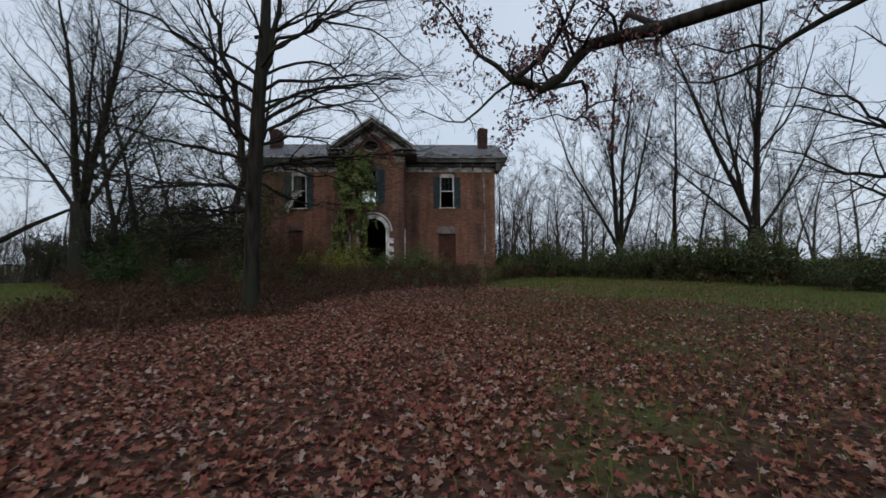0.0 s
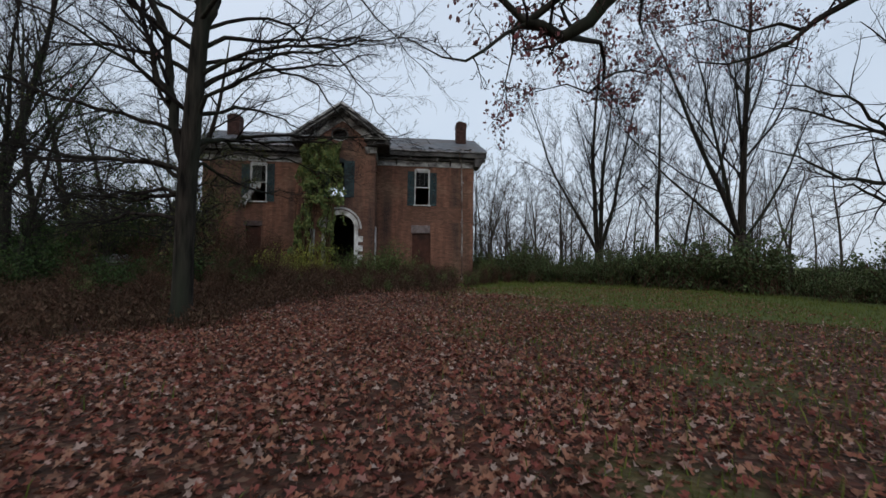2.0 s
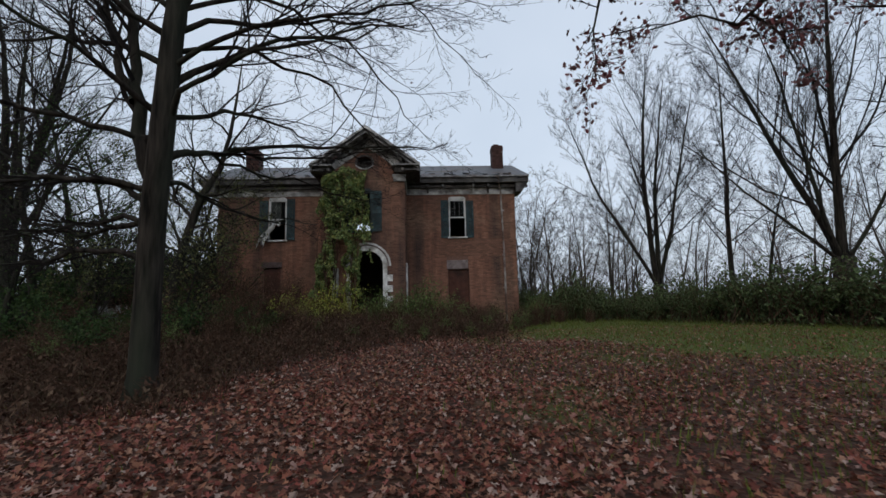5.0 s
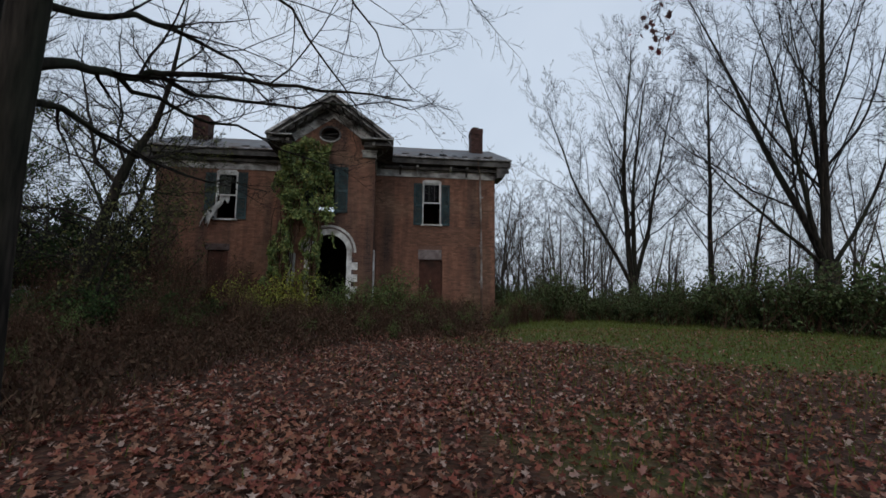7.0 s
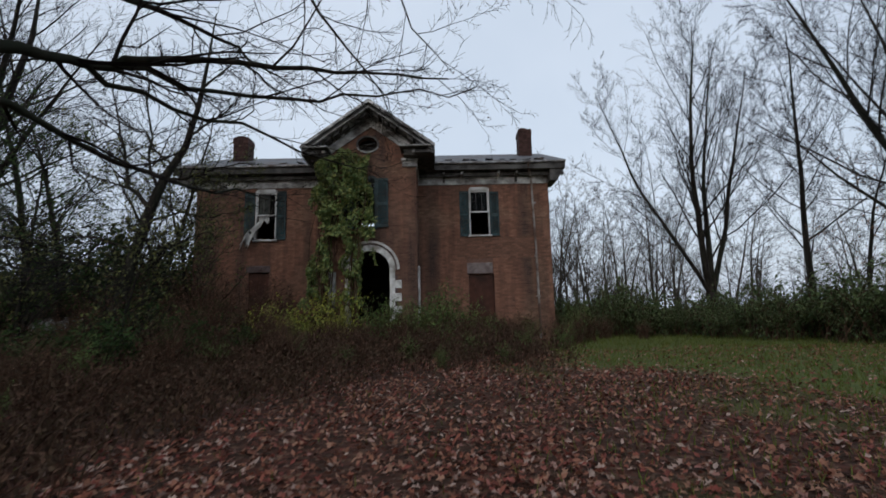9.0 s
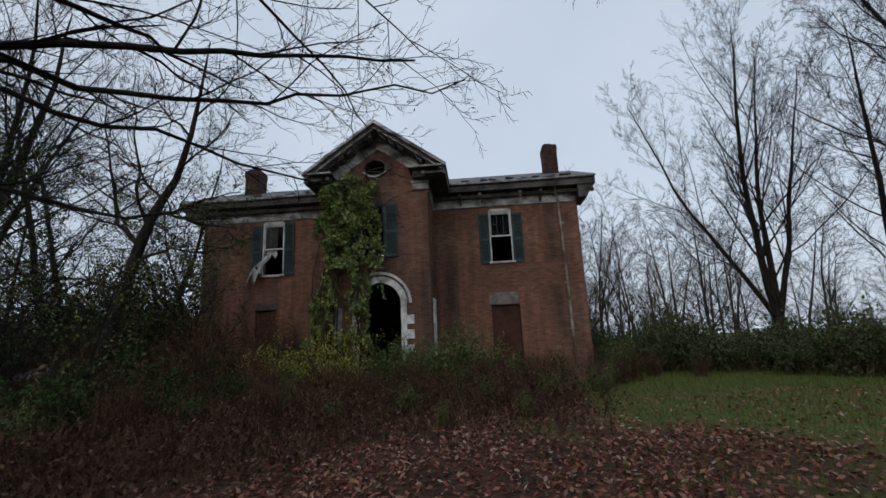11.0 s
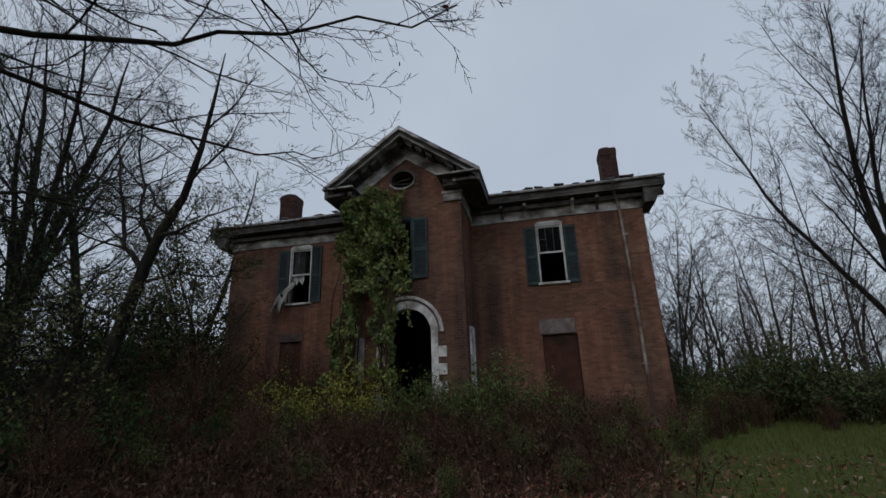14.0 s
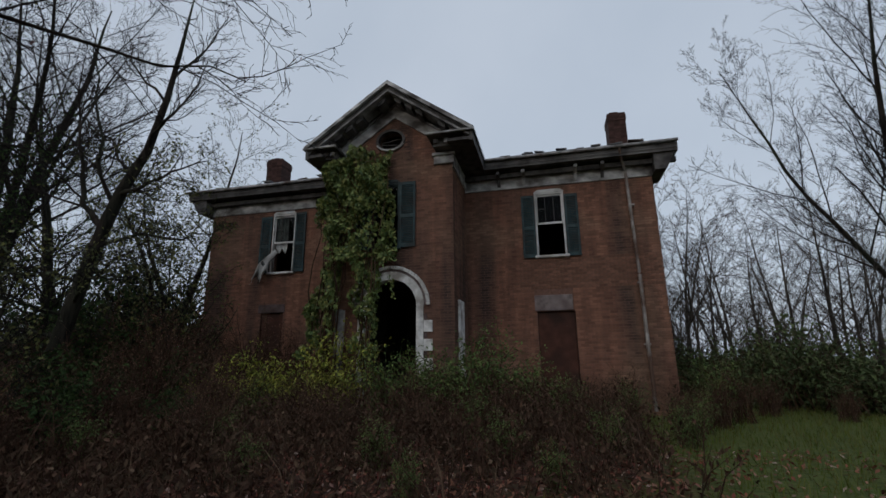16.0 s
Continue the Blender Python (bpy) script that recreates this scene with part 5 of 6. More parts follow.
for i in range(38):
    spots.append((9.0 + i * 0.66 + far_rng.normal(0, 0.6), 46 - i * 0.25 + far_rng.normal(0, 4.0), far_rng.uniform(0.65, 1.05)))
for i in range(14):
    spots.append((26 + far_rng.normal(0, 2.0) + i * 0.5, 38 - i * 2.2 + far_rng.normal(0, 1.0), far_rng.uniform(0.7, 1.15)))
for i in range(19):
    spots.append((-10.5 - i * 1.5 + far_rng.normal(0, 0.6), 40 - i * 0.4 + far_rng.normal(0, 4.0), far_rng.uniform(0.6, 1.05)))
for i in range(12):
    spots.append((-31 - far_rng.uniform(0, 9), 12 + i * 2.0, far_rng.uniform(0.7, 1.1)))
spots += [(8.8, 34.0, 0.8), (10.6, 36.0, 0.9), (12.2, 34.4, 0.75), (9.6, 38.0, 1.0), (13.6, 37.2, 0.9), (11.2, 39.4, 1.0), (15.2, 36.0, 0.8), (8.2, 36.4, 0.95), (9.2, 40.5, 1.1), (10.2, 42.0, 1.2), (12.4, 41.0, 1.1), (14.4, 40.4, 1.1), (16.2, 39.0, 1.0), (8.0, 39.0, 1.05), (13.0, 38.6, 1.0)]
for i, (x, y, s) in enumerate(spots):
    c = copy_thing(FAR[i % 5], pose(x, y, gz(x, y), 0, 0, far_rng.uniform(0, 360)))
    c.scale = (s, s, s * far_rng.uniform(0.9, 1.15))


# ---- bushes ----
def bush_shapes(seed, w, h, leaves, size, stems=26):
    """A shrub about its own foot: arching stems and leaves in clumps along them."""
    rng = np.random.default_rng(seed)
    st, ends = Shape(), []
    for k in range(stems):
        a = rng.uniform(0, 6.283)
        reach = w * 0.5 * math.sqrt(rng.uniform(0.02, 1))
        top = h * rng.uniform(0.6, 1.05) * (1 - 0.35 * (reach / (w * 0.5)) ** 2)
        foot, fa = w * 0.28 * math.sqrt(rng.uniform(0, 1)), rng.uniform(0, 6.283)
        fx, fy = foot * math.cos(fa), foot * math.sin(fa)
        p = [Vector((fx, fy, 0))]
        for i in range(1, 5):
            u = i / 4
            p.append(Vector((fx * (1 - u) + math.cos(a) * reach * u ** 1.3 + rng.normal(0, 0.08), fy * (1 - u) + math.sin(a) * reach * u ** 1.3 + rng.normal(0, 0.08), top * (1 - (1 - u) ** 1.6))))
        st.tube(p, [0.02, 0.016, 0.012, 0.008, 0.004], 3)
        ends.append(p)
        for _ in range(5):
            i = rng.integers(1, 5)
            q = p[i - 1].lerp(p[i], rng.uniform())
            e = q + Vector((rng.normal(0, 0.3), rng.normal(0, 0.3), rng.normal(0.12, 0.22)))
            e.z = max(e.z, 0.05)
            st.tube([q, e], [0.006, 0.003], 3)
            ends.append([q, q.lerp(e, 0.5), e])
    if not leaves:
        return st, None
    place = []
    for _ in range(leaves):
        p = ends[rng.integers(len(ends))]
        i = rng.integers(max(1, len(p) - 3), len(p))
        q = p[i - 1].lerp(p[i], rng.uniform())
        place.append((q.x + rng.normal(0, 0.09), q.y + rng.normal(0, 0.09), max(0.04, q.z + rng.normal(0, 0.08))))
    return st, spread(SMALL_V, SMALL_F, np.array(place), turns_any(rng, leaves, 1.2), rng.uniform(0.7, 1.4, leaves) * size)


def bush(name, x, y, shapes, stem, leaf, label, category="shrub", group=""):
    z = gz(x, y)
    t = thing(name, x, y, z - 0.03, label, category, group)
    off = np.array([x, y, z - 0.03])
    part("branchwork", (np.asarray(shapes[0].v) + off, shapes[0].f), stem, t)
    if shapes[1]:
        part("foliage", (shapes[1][0] + off, shapes[1][1]), leaf, t)
    return t


def many(first, spots, rng):
    for x, y, s in spots:
        c = copy_thing(first, pose(x, y, gz(x, y) - 0.03, 0, 0, rng.uniform(0, 360)))
        c.scale = (s * rng.uniform(0.9, 1.15), s * rng.uniform(0.9, 1.15), s * rng.uniform(0.85, 1.15))


hr = np.random.default_rng(9)
h1 = bush("hedge_shrub", 16.5, 21.0, bush_shapes(70, 3.4, 2.6, 2100, 0.14, 36), BRUSH, HEDGE, "dense dark green hedge shrub beside the lawn", group="hedge along the lawn")
h2 = bush("hedge_shrub", 13.2, 27.5, bush_shapes(71, 3.0, 2.1, 1900, 0.135, 34), BRUSH, HEDGE, "dense dark green hedge shrub beside the lawn", group="hedge along the lawn")
for first, count, shift in ((h1, 18, 0.0), (h2, 20, 1.5)):
    row = []
    for i in range(count):
        u = (i + 0.5) / count
        x, y = 21.0 - 13.2 * u + shift * 0.7 + hr.normal(0, 0.3), 13.5 + 21.0 * u ** 1.05 + shift * 0.7 + hr.normal(0, 0.4)
        row.append((x, y, hr.uniform(0.55, 1.08)))
    many(first, row, hr)
many(h2, [(8.2, 30.0, 0.9), (9.4, 29.2, 0.95), (7.6, 31.8, 1.0), (10.6, 28.2, 0.8)], hr)
l1 = bush("hedge_shrub", -12.8, 22.4, bush_shapes(72, 3.2, 2.9, 2000, 0.14, 36), TWIG, DARK_GREEN, "overgrown dark green shrub in the thicket", group="overgrown shrubs of the thicket")
many(l1, [(-15.2, 25.6, 1.0), (-18.5, 27.0, 0.9), (-21.0, 29.4, 1.0), (-24.0, 32.0, 1.1), (-10.6, 24.6, 1.1), (-13.2, 26.6, 1.15), (-16.8, 28.6, 1.1), (-20.4, 31.0, 1.0), (-27.0, 35.0, 1.1), (-11.4, 20.8, 0.85), (-9.8, 27.5, 1.1), (-30, 37.5, 1.2), (-24, 35, 1.2), (-17, 31, 1.2), (-12.5, 30.5, 1.2)], hr)
many(l1, [(-8.0, 20.8, 0.6), (-7.6, 18.6, 0.55), (-10.8, 17.4, 0.5), (-13.4, 21.6, 0.8), (-14.2, 23.4, 0.9), (-8.4, 22.8, 0.85), (-8.8, 23.8, 0.8), (-5.6, 18.2, 0.5), (-6.6, 20.8, 0.7), (-5.0, 20.0, 0.5), (-8.2, 17.2, 0.5), (-7.0, 16.2, 0.42), (-10.6, 18.6, 0.7), (-6.0, 22.8, 0.6), (-4.2, 21.4, 0.4), (-11.0, 26.6, 1.6), (-13.2, 28.8, 1.7), (-9.9, 29.6, 1.7), (-14.8, 26.6, 1.5), (-16.8, 29.4, 1.7), (-10.6, 31.4, 1.8), (-9.6, 24.4, 1.25), (-19.5, 30.5, 1.7), (-34, 30, 1.2), (-36, 24, 1.2), (-33, 34, 1.2), (-38, 18, 1.2)], hr)
g1 = bush("green_shrub", 1.5, 24.3, bush_shapes(73, 2.0, 2.3, 2000, 0.085, 28), BRUSH, GREEN, "straggling green shrub in front of the house", group="shrubs along the house front")
many(g1, [(2.5, 24.6, 0.8), (0.3, 23.6, 0.75), (1.1, 23.8, 0.9), (3.3, 23.8, 0.5), (6.9, 26.2, 0.7), (-0.8, 23.6, 0.75), (-0.2, 24.4, 0.85),
           (-2.4, 20.6, 0.34), (0.6, 20.0, 0.3), (2.2, 20.8, 0.36), (3.8, 21.4, 0.34), (5.2, 22.6, 0.36), (-0.9, 19.2, 0.28), (-4.2, 19.6, 0.4), (1.6, 22.4, 0.45), (4.6, 24.6, 0.42), (5.9, 24.2, 0.36), (-3.4, 22.8, 0.5), (1.4, 18.8, 0.24), (3.0, 19.6, 0.26), (-5.6, 17.4, 0.4), (-7.2, 15.2, 0.36), (-4.6, 14.6, 0.26)], hr)
y1 = bush("yellow_shrub", -3.0, 24.2, bush_shapes(74, 2.2, 1.8, 1700, 0.085, 28), BRUSH, YELLOW, "yellow-green shrub at the foot of the vine", group="yellowing shrubs along the house front")
many(y1, [(-4.3, 23.8, 0.9), (-1.9, 23.9, 0.8), (-2.4, 24.8, 1.15), (-5.4, 23.4, 0.75), (-3.4, 23.2, 0.7)], hr)
r1 = bush("brush", -6.6, 23.6, bush_shapes(75, 3.0, 3.2, 900, 0.05, 90), BRUSH, RUSSET, "tangled leafless red-brown brush", group="red-brown brush before the house")
many(r1, [(-8.4, 24.2, 1.0), (-5.2, 24.6, 0.95), (-7.4, 25.2, 1.1), (-9.6, 22.6, 0.85), (-5.6, 22.2, 0.8), (-8.0, 20.6, 0.75), (-10.6, 20.0, 0.75), (-4.4, 25.6, 0.8), (-6.6, 20.2, 0.65), (4.6, 25.6, 0.45), (5.8, 25.4, 0.42), (2.2, 23.4, 0.4), (0.2, 22.8, 0.4), (-2.0, 22.6, 0.45), (3.6, 22.8, 0.36), (5.4, 23.4, 0.36),
          (-5.0, 20.6, 0.55), (-4.6, 18.4, 0.45), (-6.2, 17.0, 0.5), (-8.2, 16.4, 0.5), (-3.6, 21.8, 0.55), (-2.6, 20.2, 0.42), (-1.0, 21.4, 0.4), (1.2, 21.6, 0.34), (6.4, 25.0, 0.4), (7.2, 26.2, 0.45), (-7.2, 22.0, 0.8), (4.4, 24.2, 0.4), (2.9, 24.6, 0.42), (8.4, 27.6, 0.4), (9.6, 26.6, 0.3)], hr)


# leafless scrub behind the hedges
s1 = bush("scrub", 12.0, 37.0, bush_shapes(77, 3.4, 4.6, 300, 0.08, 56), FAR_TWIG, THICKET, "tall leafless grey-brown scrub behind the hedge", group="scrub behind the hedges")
row = [(7.8 + i * 0.62 + hr.normal(0, 0.3), 42.0 - i * 0.5 + hr.normal(0, 1.6), hr.uniform(0.5, 0.85)) for i in range(0, 32, 2)]
row += [(-10.2 - i * 0.95 + hr.normal(0, 0.3), 30.5 - i * 0.25 + hr.normal(0, 1.2), hr.uniform(0.7, 1.15)) for i in range(16)]
row += [(-9.6, 23.6, 0.75), (-11.4, 22.2, 0.8), (-13.0, 24.4, 0.9), (-10.2, 25.6, 0.9), (-8.9, 25.6, 0.7), (8.6, 33.0, 0.7), (11.0, 36.0, 0.8), (8.2, 36.5, 0.9)]
many(s1, row, hr)


# ---- vine on the bay ----
def vine():
    rng = np.random.default_rng(80)
    t = thing("climbing_vine", -2.1, BY - 0.1, BASE, "thick green climbing vine covering the bay's corner", "vine")
    st, place = Shape(), []
    for k in range(18):
        x0 = (-3.1 if k % 3 else -1.85) + rng.normal(0, 0.12)
        xt = x0 + rng.uniform(-0.1, 0.9) * (1 if k % 3 else 0.5)
        top = rng.uniform(5.6, 7.75)
        p = []
        for i in range(9):
            u = i / 8
            bul = 0.22 + 0.35 * math.sin(u * 3.0) * rng.uniform(0.6, 1.1)
            p.append(Vector((x0 + (xt - x0) * u ** 0.8 + rng.normal(0, 0.08), BY - bul + rng.normal(0, 0.05), BASE + (top - BASE) * u)))
        st.tube(p, [0.03 * (1 - 0.8 * i / 8) for i in range(9)], 4)
    n = 16000
    u = rng.uniform(0, 1, n) ** 0.85
    z = 1.9 + u * 5.9
    mid = -2.15 + 0.12 * np.sin(z * 1.7) + 0.1 * np.sin(z * 4.1)
    half = 1.08 * (1 - 0.35 * smooth01(7.1, 7.85, z)) + 0.14 * np.sin(z * 3.3 + 1)
    a = rng.uniform(-1, 1, n)
    low = z < 4.5
    strand = np.where(rng.uniform(0, 1, n) < 0.6, -2.85 - 0.2 * (4.5 - z), -1.82 + 0.08 * np.sin(z * 5))
    mid = np.where(low, strand, mid)
    half = np.where(low, 0.34 + 0.1 * np.sin(z * 4.0), half)
    x = mid + half * np.sign(a) * np.abs(a) ** 0.8
    lump = 0.5 + 0.5 * np.sin(x * 5.1 + 1.3 * np.sin(z * 2.9)) * np.sin(z * 3.7 + x)
    y = BY - 0.06 - (0.1 + 0.9 * lump) * np.sqrt(np.clip(1 - a * a * 0.8, 0, 1)) * rng.uniform(0.35, 1.05, n)
    hollow = ((x + 1.75) / 0.45) ** 2 + ((z - 5.3) / 0.6) ** 2 < 1
    keep = rng.uniform(0, 1, n) < (0.16 + 1.0 * lump) * np.where(low, 0.8, 1.0) * np.where(hollow, 0.25, 1.0)
    pos = np.stack([x, y, z], 1)[keep]
    for k in range(26):
        x0, z0, ln = rng.uniform(-3.2, -0.95), rng.uniform(3.2, 7.4), rng.uniform(0.3, 1.0)
        m = int(ln * 40)
        v = rng.uniform(0, 1, m)
        hang = np.stack([x0 + rng.normal(0, 0.05, m) + 0.15 * v, BY - 0.5 - 0.2 * rng.uniform(0, 1, m), z0 - ln * v], 1)
        pos = np.concatenate([pos, hang])
    part("vine_wood", st, BRUSH, t)
    part("vine_leaves", spread(LEAF_V, LEAF_F, pos, turns_any(rng, len(pos), 1.0) @ np.array([[1, 0, 0], [0, 0, -1], [0, 1, 0]]), rng.uniform(0.09, 0.17, len(pos))), VINE, t)


vine()


# ---- dead weeds, grass and fallen leaves ----
def weed_front(x):
    """How near the walk the dead weeds begin, for each x."""
    right = 18.2 + 0.45 * np.clip(x - 1, -3, 6)
    left = np.maximum(9.3, 16.5 + 3.2 * (x + 1.3))
    return np.where(x > -1.3, right, np.minimum(left, right)) + 0.8 * np.sin(x * 1.4) + 0.45 * np.sin(x * 3.3)


def weeds():
    rng = np.random.default_rng(90)
    n = 44000
    x, y = rng.uniform(-15, 7.6, n), rng.uniform(7.8, 26.6, n)
    front = weed_front(x)
    dens = smooth01(-2.4, 3.0, y - front) * (1 - lawn_amount(x, y))
    dens = np.maximum(dens, 0.9 * (np.hypot(x + 3.1, y - 12.0) < 1.3))
    dens = np.where((x > BL - 0.1) & (x < BR + 0.1) & (y > BY - 0.2), 0, dens)
    keep = rng.uniform(0, 1, n) < dens * (0.45 + 0.55 * np.sin(x * 2.1 + np.sin(y * 1.7)) ** 2)
    x, y = x[keep], y[keep]
    n = len(x)
    h = rng.uniform(0.25, 0.8, n) * (0.65 + 0.75 * smooth01(17, 24, y)) + 0.35 * (x < -4) * rng.uniform(0, 1, n)
    v, f = [], []
    z = ground_z(x, y)
    lean = rng.normal(0, 0.6, (n, 2))
    for i in range(n):
        k = len(v)
        r = 0.004 + 0.003 * (i % 3)
        for u, rr in ((0, r), (0.55, r * 0.8), (1.0, r * 0.35)):
            cx, cy, cz = x[i] + lean[i, 0] * u * u * h[i], y[i] + lean[i, 1] * u * u * h[i], z[i] - 0.02 + h[i] * u
            v += [(cx + rr, cy, cz), (cx - rr * 0.5, cy + rr * 0.87, cz), (cx - rr * 0.5, cy - rr * 0.87, cz)]
        for s in (0, 3):
            for j in range(3):
                f.append((k + s + j, k + s + (j + 1) % 3, k + s + 3 + (j + 1) % 3, k + s + 3 + j))
    ob = part("dead_weeds", (np.array(v), f), BRUSH)
    tagged(ob, "thicket of dry red-brown weed stems", "weeds", kind="stuff")
    m = n * 4
    i = rng.integers(0, n, m)
    u = rng.uniform(0.15, 1, m)
    pos = np.stack([x[i] + lean[i, 0] * u * u * h[i] + rng.normal(0, 0.05, m), y[i] + lean[i, 1] * u * u * h[i] + rng.normal(0, 0.05, m), z[i] + h[i] * u], 1)
    ob = part("withered_leaves", spread(SMALL_V, SMALL_F, pos, turns_any(rng, m, 1.4), rng.uniform(0.05, 0.12, m)), BRUSH)
    tagged(ob, "withered brown leaves clinging to the weeds", "leaves", kind="stuff")


def fallen():
    rng = np.random.default_rng(91)
    for name, n, x0, x1, y0, y1, tv, tf in (("fallen_leaves", 104000, -5.0, 8.6, -3.5, 14.5, MAPLE_V, MAPLE_F), ("fallen_leaves", 190000, -13.0, 15.0, -5.0, 22.5, SMALL_V, SMALL_F)):
        x, y = rng.uniform(x0, x1, n), y0 + (y1 - y0) * rng.uniform(0, 1, n) ** 1.05
        thin = 1 - 0.5 * smooth01(2.2, 6.0, x + 0.6 * np.sin(y * 0.9)) * (1 - smooth01(12, 16, y))
        core = smooth01(-5.0, -2.6, x) * smooth01(8.6, 6.2, x) * smooth01(14.5, 11.5, y)
        share = core if tv is MAPLE_V else (1 - core)
        keep = rng.uniform(0, 1, n) < (1 - 0.72 * lawn_amount(x, y)) * (0.75 + 0.25 * np.sin(x * 1.7 + 1) * np.sin(y * 1.3)) * thin * share * (1 - 0.82 * smooth01(-0.6, 2.0, y - weed_front(x)) * smooth01(-0.6, -2.2, x))
        px, py = x[keep], y[keep]
        m = len(px)
        pos = np.stack([px, py, ground_z(px, py) + rng.uniform(0.006, 0.055, m)], 1)
        size = rng.uniform(0.045, 0.105, m) if tv is MAPLE_V else rng.uniform(0.06, 0.12, m)
        ob = part(name, spread(tv, tf, pos, turns_any(rng, m, 0.75), size), LITTER)
        tagged(ob, "carpet of fallen red-brown and pale leaves", "leaves", kind="stuff")


def grass():
    rng = np.random.default_rng(92)
    n = 165000
    x, y = rng.uniform(-20, 18, n), rng.uniform(-2, 31, n)
    keep = rng.uniform(0, 1, n) < lawn_amount(x, y) ** 1.3
    keep |= (rng.uniform(0, 1, n) < 0.05 + 0.5 * smooth01(1.5, 5.5, x)) & (y < 17) & (x > -8)
    keep &= ~((x > XL - 0.2) & (x < XR + 0.2) & (y > WY - 0.2))
    x, y = x[keep], y[keep]
    n = len(x)
    tmpl = [(-0.05, 0, 0), (0.05, 0, 0), (0.035, 0.1, 0.6), (-0.02, 0.1, 0.6), (0.02, 0.35, 1.0)]
    pos = np.stack([x, y, ground_z(x, y) - 0.005], 1)
    ob = part("grass", spread(tmpl, [(0, 1, 2, 3), (3, 2, 4)], pos, turns_any(rng, n, 0.35), rng.uniform(0.07, 0.17, n)), GRASS)
    tagged(ob, "short rough green grass", "grass", kind="stuff")


weeds()
fallen()
grass()

# small pale shed with a grey sheet roof, in the thicket
shed = thing("shed", -11.4, 23.8, gz(-11.4, 23.8), "small low pale shed with a grey sheet roof", "shed")
part("shed_wall", Shape().box(-12.2, -10.7, 23.5, 24.4, 0.3, 1.3, 0.02), SHED, shed)
part("shed_roof", Shape().prism_x([(23.2, 1.28), (24.6, 1.72), (24.6, 1.76), (23.2, 1.34)], -12.6, -10.3), GUTTER, shed, "grey sheet-metal roof")


# ---- bricks of the front, laid in courses with recessed joints ----
def brick_places(x0, x1, z0, z1, holes, arch_hole=False, gable=None):
    out = []
    course, length = 0.0765, 0.215
    k = 0
    z = z0
    while z + course <= z1 + 1e-6:
        x = x0 - (length / 2 if k % 2 else 0)
        while x < x1 - 0.02:
            a, b = max(x, x0) + 0.004, min(x + length, x1) - 0.005
            x += length
            if b - a < 0.05:
                continue
            lo, hi = z + 0.004, z + course - 0.005
            for h in holes:
                if hi > h[2] and lo < h[3]:
                    if a < h[0] < b:
                        b = h[0] - 0.002
                    if a < h[1] < b:
                        a = h[1] + 0.002
            if b - a < 0.03 or any(a >= h[0] - 0.01 and b <= h[1] + 0.01 and hi > h[2] and lo < h[3] for h in holes):
                continue
            if arch_hole:
                c = max(abs(a - ARCH_X), abs(b - ARCH_X)) if (a - ARCH_X) * (b - ARCH_X) > 0 else 0
                near = min(abs(a - ARCH_X), abs(b - ARCH_X)) if (a - ARCH_X) * (b - ARCH_X) > 0 else 0
                if hi < ARCH_Z and near < 0.93:
                    continue
                if lo >= ARCH_Z - course and near * near + (lo - ARCH_Z) ** 2 < 0.96:
                    continue
            if gable and (abs((a + b) / 2 - CX) * 0.75 + hi > gable or ((a + b) / 2 - CX) ** 2 / 0.2 + ((lo + hi) / 2 - 8.26) ** 2 / 0.13 < 1.25):
                continue
            out.append((a, b, lo, hi))
        z += course
        k += 1
    return out


def brick_solid(s, a, b, lo, hi, y, proud):
    c = 0.004
    y1, y0 = y + 0.001, y - proud
    p = [(a, y1, lo), (b, y1, lo), (b, y1, hi), (a, y1, hi), (a + c, y0, lo + c), (b - c, y0, lo + c), (b - c, y0, hi - c), (a + c, y0, hi - c)]
    s.add(p, [(4, 5, 6, 7), (0, 1, 5, 4), (1, 2, 6, 5), (2, 3, 7, 6), (3, 0, 4, 7)])


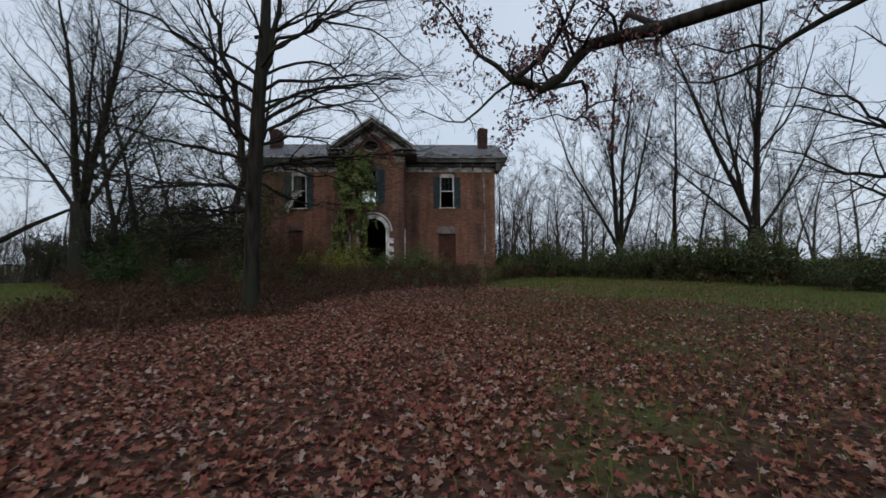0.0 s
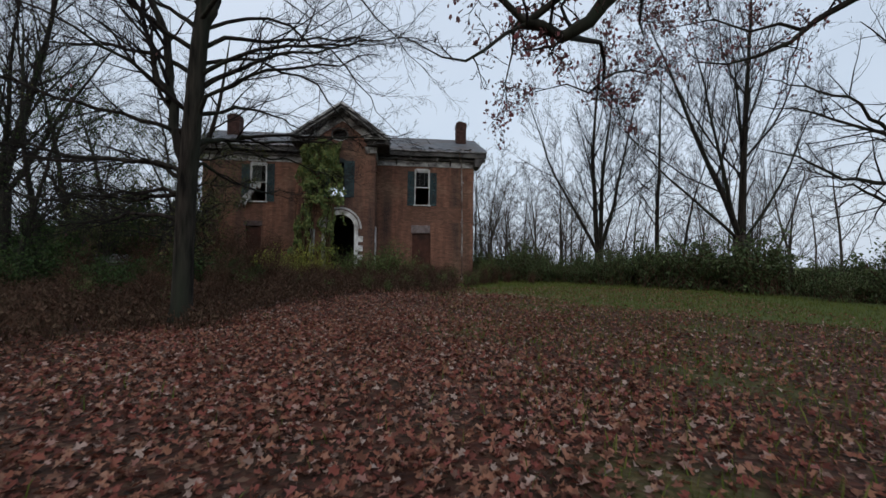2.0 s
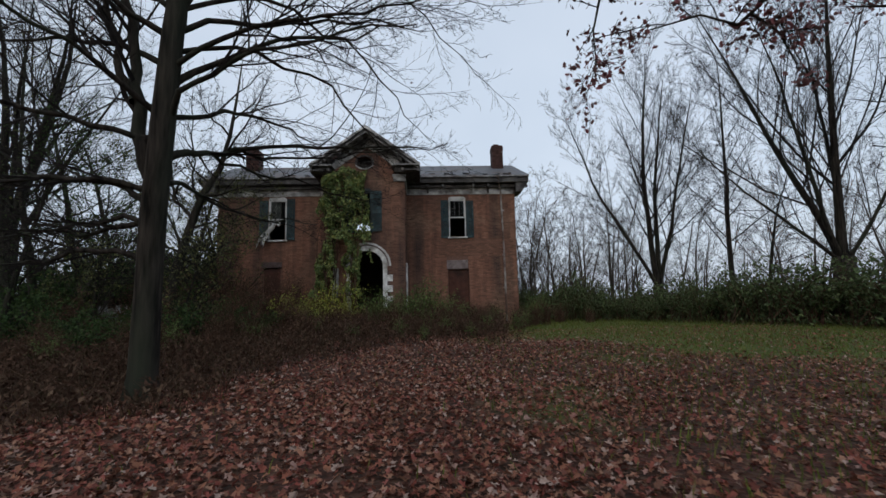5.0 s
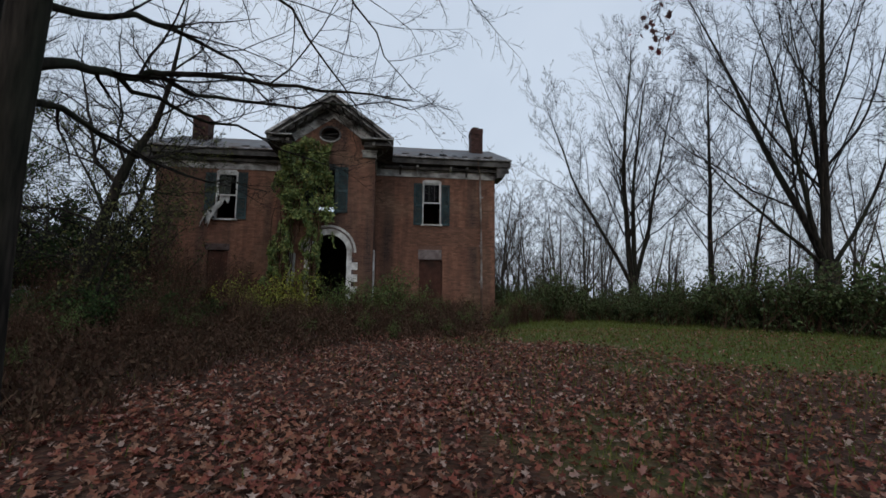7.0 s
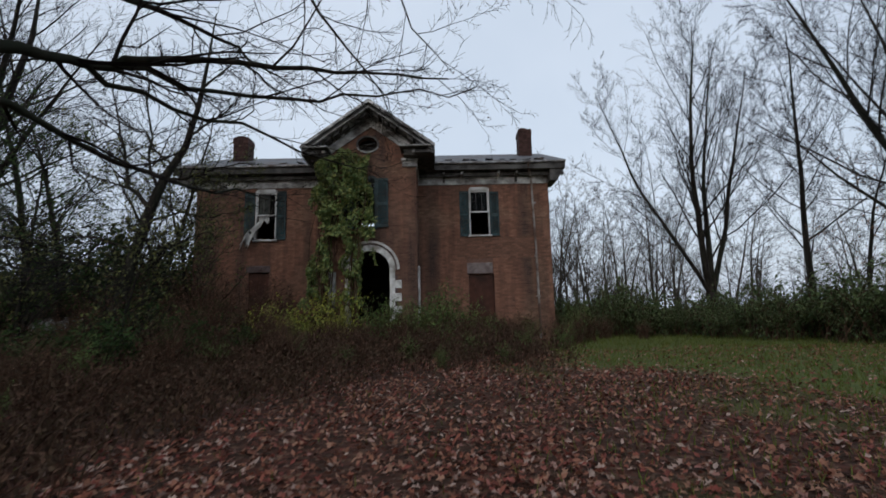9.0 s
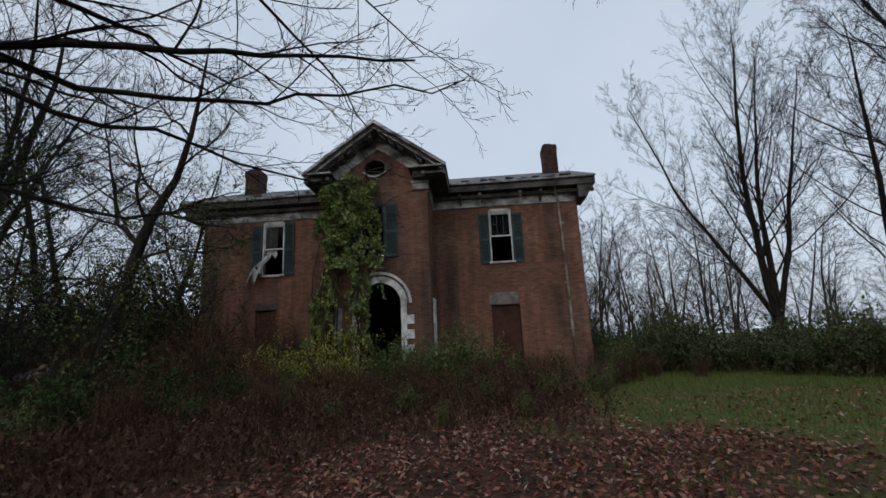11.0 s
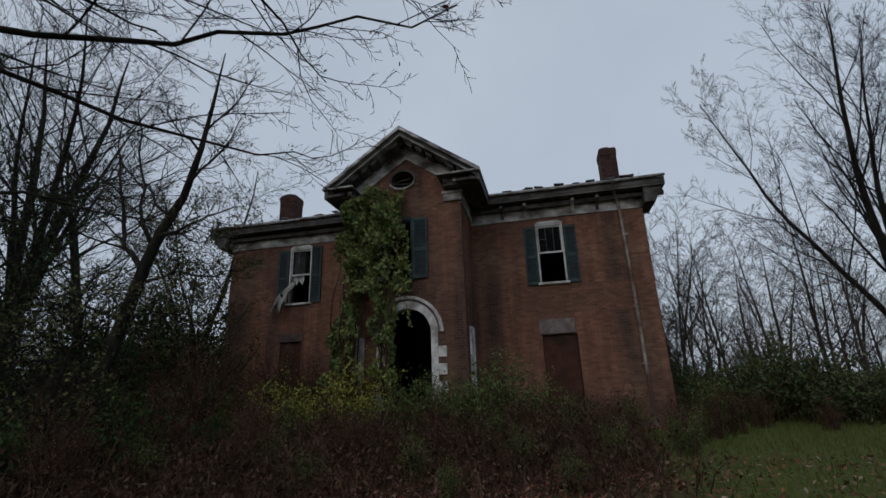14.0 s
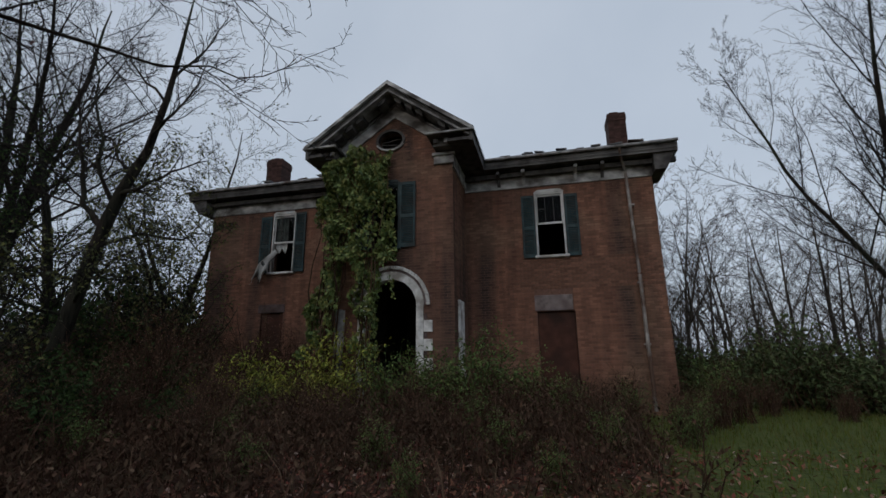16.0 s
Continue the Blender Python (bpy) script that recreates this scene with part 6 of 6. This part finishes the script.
brick_rng = random.Random(4)
SINGLE = (2.0, 6.22, 3.85, 4.8)
loose = {}
singles = 0
for wall, y, places in (
        (wall_right, WY, brick_places(BR + 0.01, XR, 0.35, 7.12, OPEN_RIGHT + [(2.6, 3.7, 3.2, 3.8)])),
        (wall_left, WY, brick_places(XL, BL - 0.01, 0.35, 7.12, OPEN_LEFT + [(-6.7, -5.7, 3.46, 3.76)])),
        (wall_bay, BY, brick_places(BL, BR, 0.35, 7.88, [BAYWIN], True) + brick_places(BL, BR, 7.8844, 9.1, [], False, 9.15))):
    rest = Shape()
    for a, b, lo, hi in places:
        if wall is wall_right and SINGLE[0] < a and b <= SINGLE[1] and SINGLE[2] < lo and hi < SINGLE[3] and b - a > 0.2 and singles < 295:
            if "full" not in loose:
                s = Shape()
                brick_solid(s, 0, 0.206, 0, 0.0675, 0, 0.012)
                loose["full"] = mesh_from("brick", s.v, s.f, BRICK_LOOSE)
            ob = new("brick", loose["full"])
            ob.parent = wall
            ob.location = Vector((a, y - brick_rng.uniform(0, 0.004), lo)) - ORIGIN[wall.name]
            singles += 1
        else:
            brick_solid(rest, a, b, lo, hi, y, 0.006 + brick_rng.uniform(0, 0.006))
    part("brickwork", rest, BRICK, wall, kind="stuff")
rest = Shape()
k, z = 0, 0.35
while z < 7.15:
    yy = BY + (0.0 if k % 2 else -0.1)
    while yy < WY:
        a, b = max(yy, BY) + 0.004, min(yy + 0.215, WY) - 0.005
        if b - a > 0.04:
            x1 = BR + 0.008 + brick_rng.uniform(0, 0.006)
            rest.add([(BR, a, z + 0.004), (BR, b, z + 0.004), (BR, b, z + 0.0715), (BR, a, z + 0.0715), (x1, a + 0.004, z + 0.008), (x1, b - 0.004, z + 0.008), (x1, b - 0.004, z + 0.0675), (x1, a + 0.004, z + 0.0675)],
                     [(4, 5, 6, 7), (0, 1, 5, 4), (1, 2, 6, 5), (2, 3, 7, 6), (3, 0, 4, 7)])
        yy += 0.215
    z += 0.0765
    k += 1
part("brickwork", rest, BRICK, house, kind="stuff")
